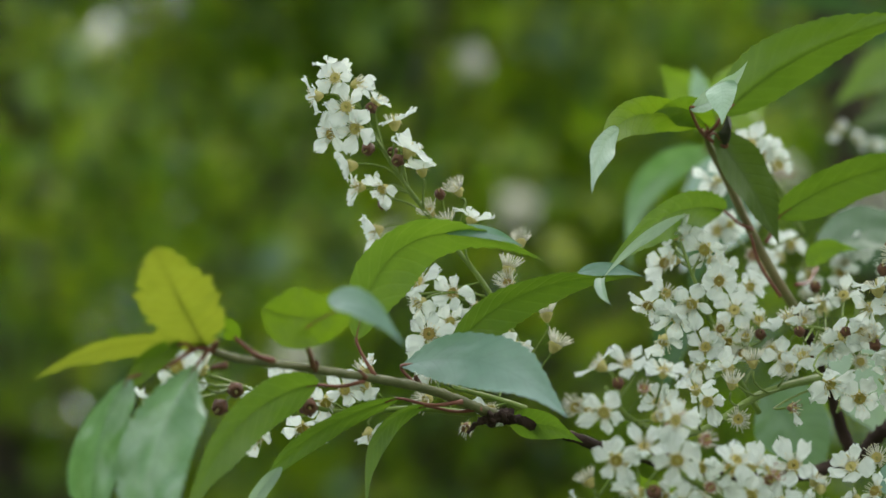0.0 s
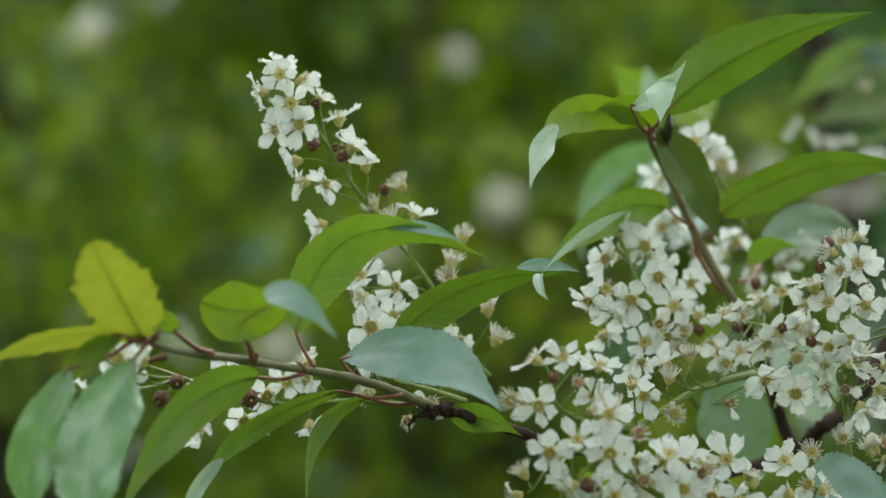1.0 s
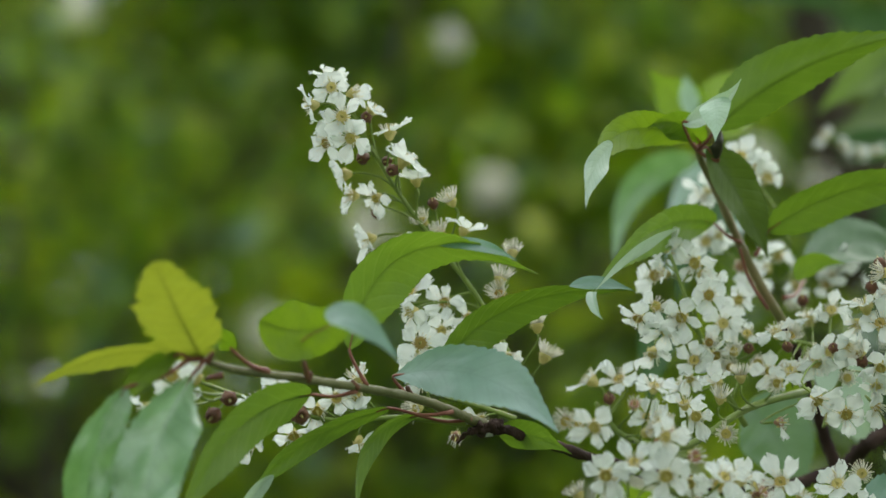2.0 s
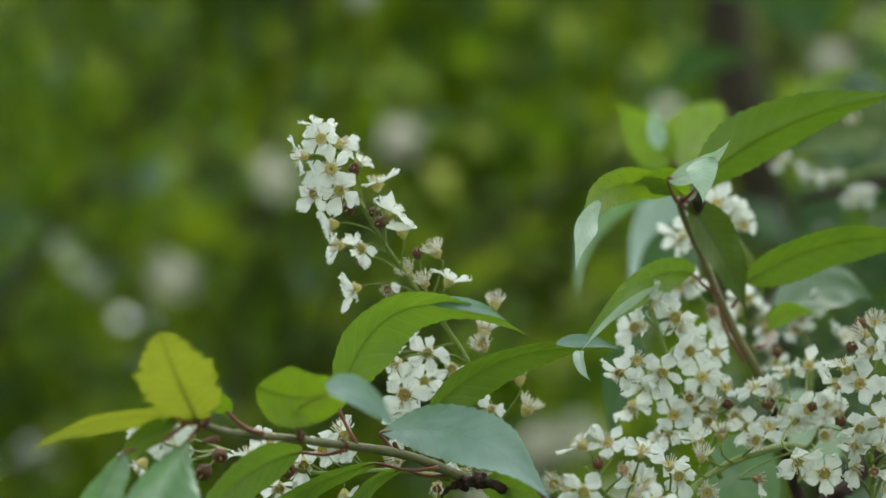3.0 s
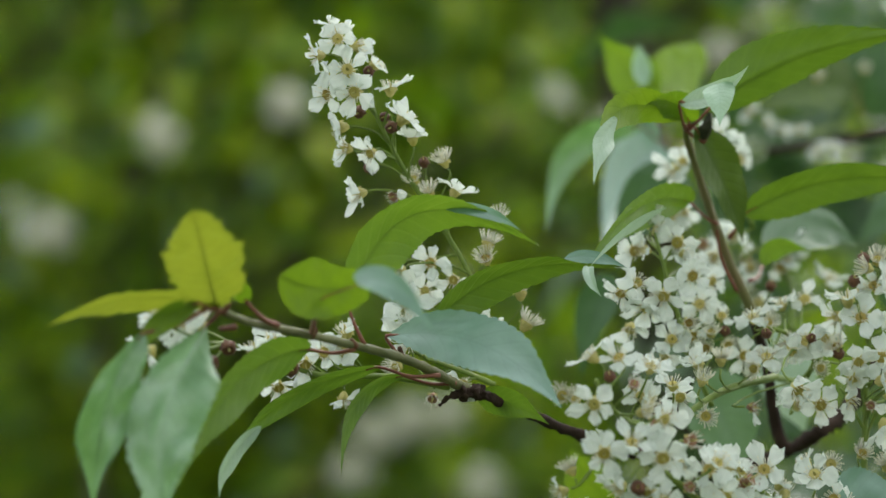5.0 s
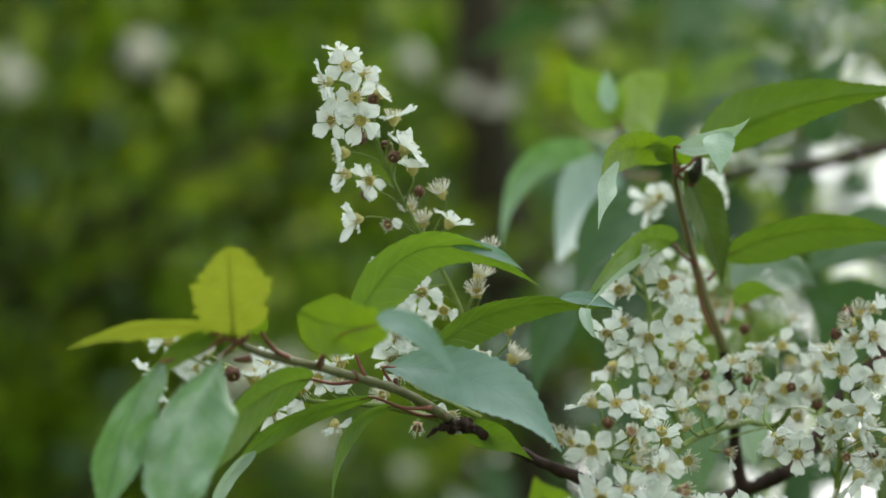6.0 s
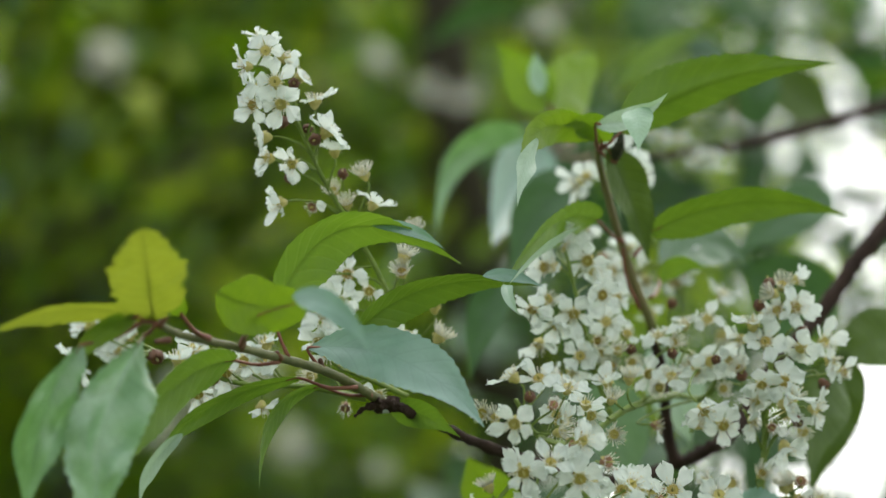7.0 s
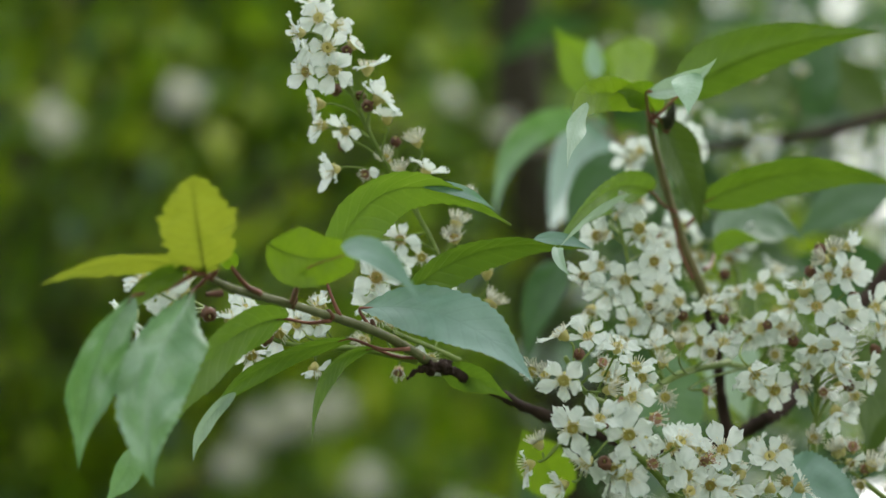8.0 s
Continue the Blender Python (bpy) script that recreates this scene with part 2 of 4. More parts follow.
def tube(geo, pts, r0, r1, sides=7, mat=0, lumps=0.0, flare=0.0):
    """A tapered round stem along pts, closed at its end, with lumps and swollen ends."""
    n = len(pts)
    ref = Vector((0.31, 0.2, 0.93)).normalized()
    verts, faces = [], []
    for i, p in enumerate(pts):
        t = (pts[min(i + 1, n - 1)] - pts[max(i - 1, 0)]).normalized()
        a = t.cross(ref)
        a = a.normalized() if a.length > 1e-3 else t.orthogonal().normalized()
        b = t.cross(a)
        s = i / (n - 1)
        r = r0 + (r1 - r0) * s
        r *= 1 + flare * (abs(2 * s - 1) ** 4)
        for k in range(sides):
            w = 2 * math.pi * k / sides
            q = p + (a * math.cos(w) + b * math.sin(w)) * r
            if lumps:
                q += (q - p) * lumps * noise.noise(q / max(r0, 1e-5) * 0.8)
            verts.append(q)
    for i in range(n - 1):
        for k in range(sides):
            j = (k + 1) % sides
            faces.append((i * sides + k, i * sides + j, (i + 1) * sides + j, (i + 1) * sides + k))
    verts += [pts[-1] + (pts[-1] - pts[-2]).normalized() * r1 * 0.6]
    faces += [((n - 1) * sides + k, (n - 1) * sides + (k + 1) % sides, n * sides) for k in range(sides)]
    verts += [pts[0]]
    faces += [((k + 1) % sides, k, n * sides + 1) for k in range(sides)]
    geo.add(verts, faces, mat)


# The side from which the branch is looked at, a little from below.
FRONT = Vector((0.0, -math.cos(radians(12)), -math.sin(radians(12))))


def leaf(parent, base, mid, tip, half, roll=(0, 0), fold=18, mat=None, label="", stem=None, blunt=0.0, wave=0.05, seed=1, curl=0.0, rib=None, stem_r=0.00048, belly=0.72, teeth=0.032, quilt=0.004, buckle=0.16):
    """A toothed leaf along base, mid and tip. half: half its width; roll: its turn about its length at base and tip,
    0 facing FRONT; fold: how far the halves rise from flat; blunt: a cut-off rather than drawn-out tip."""
    rng = random.Random(seed)
    b, m, t = Vector(base), Vector(mid), Vector(tip)
    c = 2 * m - (b + t) / 2
    n, k = 60, 6
    geo, line = Geo(), []
    ph = rng.random() * 6
    verts, uvs, faces = [], [], []
    for i in range(n + 1):
        s = i / n
        p = b * (1 - s) ** 2 + c * 2 * s * (1 - s) + t * s * s
        tan = ((c - b) * (1 - s) + (t - c) * s).normalized()
        face = (FRONT - tan * FRONT.dot(tan))
        face = face.normalized() if face.length > 0.05 else tan.orthogonal().normalized()
        face = Matrix.Rotation(radians(roll[0] + (roll[1] - roll[0]) * s), 3, tan) @ face
        side = tan.cross(face)
        line.append(p - face * half * 0.035)
        shape = math.sin(math.pi * min(1, s ** belly)) ** 0.85 * (1 - 0.25 * s)
        if s > 0.68 and not blunt:
            shape *= 1 - 0.5 * ((s - 0.68) / 0.32) ** 0.8
        if blunt:
            shape = shape * (1 - blunt) + blunt * min(1, 4.2 * s) ** 0.7 * (1 if s < 0.93 else max(0.05, 1 - (s - 0.93) / 0.09))
        shape = max(shape, 0.015)
        if teeth < 0.08:
            tooth = teeth * ((i % 3) - 1.0) * rng.uniform(0.3, 1.3)
        else:
            tooth = teeth * (((i + 2) % 7) / 3.0 - 1.0) * (0.5 + 0.5 * math.sin(i * 0.37 + ph)) + 0.35 * teeth * math.sin(i * 0.23 + ph)
        tooth *= min(1, 3 * shape) if 2 < i < n - 2 else 0
        for j in range(-k, k + 1):
            v = j / k
            w = half * (shape + (tooth if abs(j) == k else 0)) * abs(v)
            f = radians(fold)
            lift = math.sin(f) * w - curl * w * abs(v) + wave * half * shape * abs(v) ** 2 * math.sin(9 * s + ph + (2 if v > 0 else 0))
            ripple = quilt * half * math.sin(2 * math.pi * (11 * s - 1.8 * abs(v))) * min(1, 3 * abs(v))
            ripple += buckle * half * shape * min(1, 2 * abs(v)) * noise.noise(Vector((s * 5, v * 1.6, seed * 3.1)))
            out = math.cos(f) * w * (1 if v >= 0 else -1)
            verts.append(p + side * out + face * (lift + ripple))
            uvs.append((s, v))
    row = 2 * k + 1
    for i in range(n):
        for j in range(row - 1):
            faces.append((i * row + j, i * row + j + 1, (i + 1) * row + j + 1, (i + 1) * row + j))
    geo.add(verts, faces, 0, uvs)
    ob = part("leaf", geo.mesh("leaf", [mat or LEAF]), parent, label)
    g = Geo()
    tube(g, line[::4], half * 0.030, half * 0.008, 5, 0)
    part("midrib", g.mesh("midrib", [rib or STALK]), ob)
    if stem is not None:
        g = Geo()
        a = Vector(stem)
        q = (a + b) / 2 + Vector((0, 0, -0.08)) * (a - b).length
        tube(g, smooth_line([a, q, b, line[4]], 10), stem_r * 1.25, stem_r * 0.7, 7, 0, 0.1, 0.25)
        part("petiole", g.mesh("petiole", [RED]), ob, "dark red leaf stalk")
    return ob


# ---- flowers ----
FLOWER_MATS = [PETAL, FILAMENT, ANTHER, CALYX, BROWN, RUST, NECTAR]


def flower_mesh(kind, seed):
    """A five-petalled blossom facing +z, with its cup, stamens and pistil: fresh, half fallen, bare, or a withered knob."""
    rng = random.Random(seed)
    g = Geo()
    rings = [(-0.0032, 0.0006), (-0.0024, 0.0013), (-0.0012, 0.0019), (0.0, 0.0022), (0.0003, 0.0018), (-0.0004, 0.0004)]
    if kind == "knob":
        rings = [(-0.0034, 0.0006), (-0.0027, 0.0015), (-0.0012, 0.0022), (0.0004, 0.0022), (0.0013, 0.0016), (0.0016, 0.0011), (0.0009, 0.0006)]
    sides = 9
    verts = [(r * math.cos(2 * math.pi * a / sides) * (1 + 0.1 * rng.uniform(-1, 1)), r * math.sin(2 * math.pi * a / sides), z) for z, r in rings for a in range(sides)]
    faces = [(i * sides + a, i * sides + (a + 1) % sides, (i + 1) * sides + (a + 1) % sides, (i + 1) * sides + a) for i in range(len(rings) - 1) for a in range(sides)]
    g.add(verts, faces, {"knob": 4, "rust": 5}.get(kind, 3))
    if kind in ("fresh", "half", "bare"):
        g.m[-2 * sides:] = [6] * (2 * sides)
    sepal_mat = 4 if kind == "knob" else 3
    for a in range(5):
        w = 2 * math.pi * (a + 0.5) / 5
        d, s = Vector((math.cos(w), math.sin(w), 0)), Vector((-math.sin(w), math.cos(w), 0))
        o = d * 0.0021
        g.add([o - s * 0.0008, o + s * 0.0008, o + d * 0.0005 + s * 0.0003 - Vector((0, 0, 0.0008)), o + d * 0.0006 - Vector((0, 0, 0.0015))], [(0, 1, 2, 3)], sepal_mat)
    keep = {"fresh": 5, "half": rng.choice((2, 3)), "bare": 0, "rust": rng.choice((0, 1, 2)), "knob": 0}[kind]
    order = list(range(5))
    rng.shuffle(order)
    for a in order[:keep]:
        w = 2 * math.pi * a / 5 + rng.uniform(-0.12, 0.12)
        d, s = Vector((math.cos(w), math.sin(w), 0)), Vector((-math.sin(w), math.cos(w), 0))
        length, width = 0.0058 * rng.uniform(0.74, 1.14), 0.0028 * rng.uniform(0.72, 1.14)
        rise, cup, twist, ph = rng.uniform(-0.3, 0.95), rng.uniform(-0.9, 0.5), rng.uniform(-0.5, 0.5), rng.random() * 6
        nu, nv = 10, 4
        verts = []
        for i in range(nu + 1):
            u = i / nu
            wd = width * (0.18 + 0.92 * math.sin(math.pi * min(1, 0.06 + 0.60 * u)) ** 1.3)
            if u > 0.6:
                wd *= 0.2 + 0.8 * math.sqrt(1 - ((u - 0.6) / 0.4) ** 2)
            for j in range(-nv, nv + 1):
                v = j / nv
                edge = 1 + (0.09 * math.sin(3 * v + ph) + 0.06 * math.sin(8 * v + 2 * ph)) * u ** 4 + 0.07 * math.sin(15 * u + ph) * abs(v)
                p = d * (0.0018 + length * u * (1 - 0.10 * v * v * u) * edge) + s * wd * v
                p.z = length * (rise * u - 0.25 * rise * u * u + cup * u * u * 0.5 + 0.16 * v * v * u + twist * v * u * 0.45 + 0.10 * math.sin(7 * u + 5 * v + ph) * u + 0.05 * math.sin(9 * v + 3 * ph) * u * u)
                verts.append(p)
        row = 2 * nv + 1
        faces = [(i * row + j, i * row + j + 1, (i + 1) * row + j + 1, (i + 1) * row + j) for i in range(nu) for j in range(row - 1)]
        g.add(verts, faces, 0)
    count = {"fresh": 16, "half": 18, "bare": 36, "rust": 14, "knob": 7}[kind]
    for a in range(count):
        w = 2 * math.pi * (a + rng.uniform(-0.3, 0.3)) / count
        splay = rng.uniform(0.25, 0.95) if kind != "knob" else rng.uniform(0.1, 0.5)
        long = rng.uniform(0.0008, 0.0018) if kind == "knob" else rng.uniform(0.0034, 0.0048) if kind == "bare" else rng.uniform(0.0019, 0.0031)
        foot = Vector((math.cos(w), math.sin(w), 0)) * 0.0017
        d = Vector((math.cos(w) * splay, math.sin(w) * splay, 1)).normalized()
        bow = Vector((0, 0, 0.0004)) * rng.uniform(-1, 1)
        tube(g, [foot, foot + d * long * 0.5 + bow, foot + d * long], 0.00022, 0.00015, 3, 4 if kind == "knob" else 1)
        if kind == "knob" or rng.random() < 0.15:
            continue
        tp, r = foot + d * long, 0.00028
        o = [tp + Vector(q) * r for q in ((1, 0, 0), (-1, 0, 0), (0, 1, 0), (0, -1, 0), (0, 0, 1.2), (0, 0, -1.2))]
        g.add(o, [(0, 2, 4), (2, 1, 4), (1, 3, 4), (3, 0, 4), (2, 0, 5), (1, 2, 5), (3, 1, 5), (0, 3, 5)], 5 if kind == "rust" else 2)
    tube(g, [Vector((0, 0, -0.0006)), Vector((0, 0, 0.001)), Vector((0.0002, 0, 0.0026))], 0.0005, 0.0002, 5, 3)
    return g.mesh(kind + "_flower", FLOWER_MATS)


FLOWERS = {k: [flower_mesh(k, 31 * i + 7 * q) for i in range(c)] for q, (k, c) in enumerate((("fresh", 8), ("half", 5), ("bare", 4), ("rust", 3), ("knob", 3)))}
FLOWER_NAMES = {"fresh": "flower", "half": "flower", "bare": "spent_flower", "rust": "withered_flower", "knob": "withered_bud"}
FLOWER_LABELS = {"fresh": "open white five-petalled blossom", "half": "white blossom that lost some petals", "bare": "blossom without petals, cream stamens",
                 "rust": "withering rust-brown blossom", "knob": "dried dark brown flower bud"}


class Raceme:
    """A flower stalk with pedicels; the flowers are its children."""

    def __init__(self, parent, line, r0=0.0011, r1=0.0005, seed=1, label="", scale=1.0):
        self.parent, self.rng, self.label, self.scale = parent, random.Random(seed), label, scale
        self.axis = smooth_line(line, 40)
        self.geo, self.todo = Geo(), []
        tube(self.geo, self.axis[::2], r0, r1, 7, 0, 0.15)

    def at(self, s):
        i = min(40, max(0, round(s * 40)))
        return self.axis[i], (self.axis[min(i + 1, 40)] - self.axis[max(i - 1, 0)]).normalized()

    def flower(self, place, facing, kind="fresh", size=1.0, s=None):
        place, f = Vector(place), Vector(facing).normalized()
        f = (f + Vector([self.rng.uniform(-0.45, 0.45) for _ in "xyz"])).normalized()
        if s is None:
            near = min(range(41), key=lambda i: (self.axis[i] - place).length)
            s = max(0, near / 40 - 0.10)
        foot, tan = self.at(s)
        end = place - f * 0.0032 * size
        bow = end - f * (end - foot).length * 0.35
        tube(self.geo, smooth_line([foot, (foot + bow) / 2 + tan * 0.001, bow * 0.4 + end * 0.6, end], 6), 0.00036, 0.00032, 5, 0, 0.0, 0.3)
        z = f
        x = z.orthogonal().normalized()
        m = Matrix((x, z.cross(x), z)).transposed().to_4x4()
        m = Matrix.Translation(place) @ m @ Matrix.Rotation(self.rng.random() * 6.28, 4, "Z") @ Matrix.Scale(0.76 * size * self.scale * self.rng.uniform(0.93, 1.07), 4)
        self.todo.append((kind, m))

    def fill(self, count, s0=0.15, s1=1.0, reach=0.010, front=0.5, mix="fffffhhb", up=0.25, size=1.0):
        count = round(count * 1.1)
        for i in range(count):
            s = s0 + (s1 - s0) * (i + self.rng.uniform(0.2, 0.8)) / count
            p, tan = self.at(s)
            a = tan.orthogonal().normalized()
            w = 2.4 * i + self.rng.uniform(-0.5, 0.5)
            out = Matrix.Rotation(w, 3, tan) @ a
            if out.dot(FRONT) < -0.4 and self.rng.random() < 0.6:
                out = -out
            d = (out + tan * 0.35).normalized()
            q = p + d * reach * (1.15 - 0.5 * s) * self.rng.uniform(0.8, 1.2)
            f = out * 0.8 + tan * 0.3 + FRONT * front + Vector((0, 0, up)) + Vector([self.rng.uniform(-0.75, 0.75) for _ in "xyz"])
            kind = {"f": "fresh", "h": "half", "b": "bare", "r": "rust", "k": "knob"}[self.rng.choice(mix)]
            self.flower(q, f, kind, size, s)

    def done(self):
        ob = part("flower_raceme", self.geo.mesh("flower_raceme", [STALK]), self.parent, self.label)
        for kind, m in self.todo:
            fl = new(FLOWER_NAMES[kind], self.rng.choice(FLOWERS[kind]))
            fl.parent, fl.matrix_basis = ob, m
            fl["label"] = FLOWER_LABELS[kind]
        return ob


def stem(parent, name, line, r0, r1, mat, label="", lumps=0.2, sides=9, n=40):
    g = Geo()
    tube(g, smooth_line(line, n), r0, r1, sides, 0, lumps)
    return part(name, g.mesh(name, [mat]), parent, label)


# ---- ground sheet ----
g = Geo()
cells = 60
verts, faces = [], []
for i in range(cells + 1):
    for j in range(cells + 1):
        x, y = ((2 * k / cells - 1) for k in (i, j))
        x, y = math.copysign(abs(x) ** 3, x) * 900, math.copysign(abs(y) ** 3, y) * 900
        verts.append((x, y, 0.12 * noise.noise(Vector((x, y, 0)) * 0.15) - 0.05))
faces = [(i * (cells + 1) + j, (i + 1) * (cells + 1) + j, (i + 1) * (cells + 1) + j + 1, i * (cells + 1) + j + 1) for i in range(cells) for j in range(cells)]
g.add(verts, faces)
tagged(new("ground", g.mesh("ground", [gm])), "green meadow ground under the trees", "ground", kind="structure")


# ---- trees behind ----
def scatter_leaves(rng, centres, count, spread, size, hang=0.35):
    """Many small bent leaves in sprays round the centres, as arrays for one mesh."""
    c = np.array(centres)[rng.integers(0, len(centres), count)]
    p = c + rng.normal(0, 1, (count, 3)) * np.array(spread)
    d = rng.normal(0, 1, (count, 3))
    d[:, 2] -= hang
    d /= np.linalg.norm(d, axis=1)[:, None]
    nrm = rng.normal(0, 0.7, (count, 3)) + (0, -0.3, 0.8)
    side = np.cross(d, nrm)
    side /= np.linalg.norm(side, axis=1)[:, None] + 1e-9
    up = np.cross(side, d)
    ln = size * rng.uniform(0.6, 1.25, count)[:, None]
    w = ln * rng.uniform(0.2, 0.28, (count, 1))
    mid = p + d * ln * 0.5
    v = np.stack([p, mid + side * w + up * w * 0.4, mid, mid - side * w + up * w * 0.4, p + d * ln - up * ln * 0.12], 1).reshape(-1, 3)
    k = np.arange(count)[:, None] * 5
    f = np.concatenate([k + a for a in ((0, 1, 2), (0, 2, 3), (1, 4, 2), (2, 4, 3))], 0)
    return v, f


def array_mesh(name, v, f, mat):
    me = bpy.data.meshes.new(name)
    me.from_pydata(v.tolist(), [], f.tolist())
    me.materials.append(mat)
    me.update()
    return me


def tree(base, height, radius, crown_at, crown_size, sprays, leaves, leaf_size, mat, label, seed, blossoms=0, limit=None, category="tree", pale=0):
    """A tapered trunk, limbs that reach into the crown, and the crown's many leaves in uneven sprays. limit: slope of the crown's open side."""
    rng = np.random.default_rng(seed)
    rr = random.Random(seed)
    b, c, sz = Vector(base), Vector(crown_at), Vector(crown_size)
    t = thing("tree", b, label, category, "trees behind the branch")
    g = Geo()
    top = Vector((b.x + rr.uniform(-0.3, 0.3), b.y + rr.uniform(-0.2, 0.3), height))
    line = smooth_line([b, b.lerp(top, 0.35) + Vector((rr.uniform(-0.1, 0.1), 0, 0)), b.lerp(top, 0.7) + Vector((rr.uniform(-0.15, 0.15), 0, 0)), top], 24)
    tube(g, line, radius, radius * 0.15, 10, 0, 0.18, 0.3)
    centres = []
    while len(centres) < sprays:
        q = Vector([rr.uniform(-1, 1) for _ in "xyz"])
        if q.length > 1 or q.length < 0.25:
            continue
        p = Vector((c.x + q.x * sz.x, c.y + q.y * sz.y, c.z + q.z * sz.z))
        low = p.z < 1.62 + 0.13 * (p.y + 0.8)
        if limit is not None and p.x > (limit - (0.045 if low else 0)) * (p.y + 0.8) + rr.gauss(0, 0.06):
            continue
        if noise.noise(p * 1.1 + Vector((seed, 0, 0))) < 0.03:
            continue
        centres.append(p)
    for p in centres[::max(1, sprays // 26)]:
        a = line[rr.randrange(7, 20)]
        tube(g, smooth_line([a, a.lerp(p, 0.5) + Vector((0, 0, rr.uniform(-0.1, 0.25))), p], 8), radius * 0.28, radius * 0.05, 6, 0, 0.15)
    part("trunk", g.mesh("trunk", [TRUNK]), t)
    sp = 0.10 + leaf_size * 0.7
    v, f = scatter_leaves(rng, centres, leaves, (sp, sp, sp * 0.8), leaf_size)
    part("crown", array_mesh("crown", v, f, mat), t, kind="stuff")
    if pale:
        v, f = scatter_leaves(rng, centres, pale, (sp, sp, sp * 0.8), leaf_size)
        part("crown", array_mesh("crown", v, f, LEAF_BLUE), t, "paler leaves, cool sheen in their colour", kind="stuff")
    if blossoms:
        some = [centres[i] for i in rng.integers(0, len(centres), blossoms)]
        v, f = scatter_leaves(rng, [tuple(p) for p in some], blossoms * 30, (0.018, 0.018, 0.045), 0.014)
        part("blossoms", array_mesh("blossoms", v, f, BLOSSOM), t, "white flower sprays", kind="stuff")
    return t


OPEN = math.tan(radians(10.6))
tree((-1.5, 5.2, 0), 5.2, 0.11, (-1.3, 4.9, 2.6), (1.7, 1.0, 2.0), 150, 17000, 0.085, CROWN, "leafy bird cherry tree with scattered white blossom", 3, 5, OPEN, pale=1700)
tree((0.25, 5.6, 0), 5.6, 0.10, (0.2, 5.2, 2.7), (1.5, 1.0, 2.0), 130, 15000, 0.085, CROWN, "leafy green tree with thin dark trunk", 5, 4, OPEN, pale=1300)
tree((-3.4, 7.0, 0), 7.0, 0.16, (-3.2, 7.0, 3.4), (2.2, 1.4, 2.8), 170, 14000, 0.12, CROWN, "broad green deciduous tree", 8, 0, OPEN)
tree((-1.6, 11.0, 0), 8.5, 0.2, (-1.6, 11.0, 4.0), (3.2, 1.5, 3.9), 330, 22000, 0.20, CROWN_FAR, "tall green tree in the wood, coloured dark for shade", 11, 0, OPEN)
tree((1.0, 12.5, 0), 8.5, 0.2, (0.6, 12.5, 4.0), (3.0, 1.5, 3.9), 330, 20000, 0.20, CROWN_FAR, "tall green tree in the wood, coloured dark for shade", 13, 0, OPEN)
tree((-6.2, 11.5, 0), 8.5, 0.2, (-6.0, 11.5, 4.0), (3.0, 1.5, 3.9), 300, 16000, 0.22, CROWN_FAR, "tall green tree in the wood, coloured dark for shade", 17)

# white tufts on an added sapling, standing in for sky gaps and far blossom
BEHIND = thing("tuft_tree", (-0.55, 4.3, 0), "slender added sapling holding white tufts for far bright spots", "tree", "trees behind the branch")
gb = Geo()
tube(gb, smooth_line([(-0.55, 4.3, -0.1), (-0.5, 4.35, 1.2), (-0.62, 4.4, 2.4), (-0.4, 4.4, 3.6)], 20), 0.03, 0.008, 9, 0, 0.2)
TUFTS = [(-0.4464, 3.5383, 2.6893), (-0.6145, 3.5704, 2.538), (-0.2396, 3.51, 2.7405), (-0.032, 3.6298, 2.2584), (-0.1253, 3.647, 2.1776), (0.0264, 3.6268, 2.2726), (-0.0943, 3.62, 2.235), (0.226, 3.6575, 2.1285),
         (0.325, 3.5326, 2.716), (0.521, 3.55, 2.901), (0.449, 3.55, 2.861), (0.076, 3.55, 2.152), (0.1876, 3.5212, 2.7698), (0.2719, 3.5295, 2.7305), (-0.9075, 3.5, 3.0824), (-0.2998, 3.5, 2.991), (0.5076, 3.5, 2.6672)]
for k, q in enumerate(TUFTS):
    q = Vector(q)
    a = Vector((-0.5, 4.38, max(1.3, q.z - 0.35)))
    tube(gb, smooth_line([a, a.lerp(q, 0.6) + Vector((0, 0.05, 0.05)), q], 8), 0.008, 0.002, 5, 0, 0.1)
part("trunk", gb.mesh("trunk", [TRUNK]), BEHIND)
for k, q in enumerate(TUFTS):
    full = k in (0, 1, 2, 3, 4, 5, 6, 11, 16)
    v, f = scatter_leaves(np.random.default_rng(k + 5), [q], 240 if k < 2 else 190 if k <= 6 else 110 if full else 46, (0.013, 0.006, 0.013) if full else (0.009, 0.006, 0.009), 0.018)
    part("bright_spot_tuft", array_mesh("bright_spot_tuft", v, f, BLOSSOM), BEHIND, "white blossom tuft standing in for a far bright spot")

# thin foliage towards the open side
def spray_tree(base, line, centres, leaves, size, spread, mat, label, seed, flowers=0, thick=0.03, bark=None):
    t = thing("tree", base, label, "tree", "trees behind the branch")
    gg = Geo()
    pts = smooth_line(line, 24)
    tube(gg, pts, thick, thick * 0.3, 9, 0, 0.2)
    for q in centres:
        q = Vector(q)
        a = min(pts, key=lambda p: (p - q).length + abs(p.z - q.z + 0.15))
        tube(gg, smooth_line([a, a.lerp(q, 0.5) + Vector((0, 0, 0.05)), q], 10), 0.007, 0.0015, 6, 0, 0.15)
    part("trunk", gg.mesh("trunk", [bark or BARK]), t)
    rng = np.random.default_rng(seed)
    v, f = scatter_leaves(rng, centres, leaves, (spread, spread, spread * 0.8), size)
    part("crown", array_mesh("crown", v, f, mat), t, kind="stuff")
    if flowers:
        v, f = scatter_leaves(rng, centres, flowers, (spread, spread, spread), 0.016)
        part("blossoms", array_mesh("blossoms", v, f, BLOSSOM), t, "white flower sprays", kind="stuff")
    return t


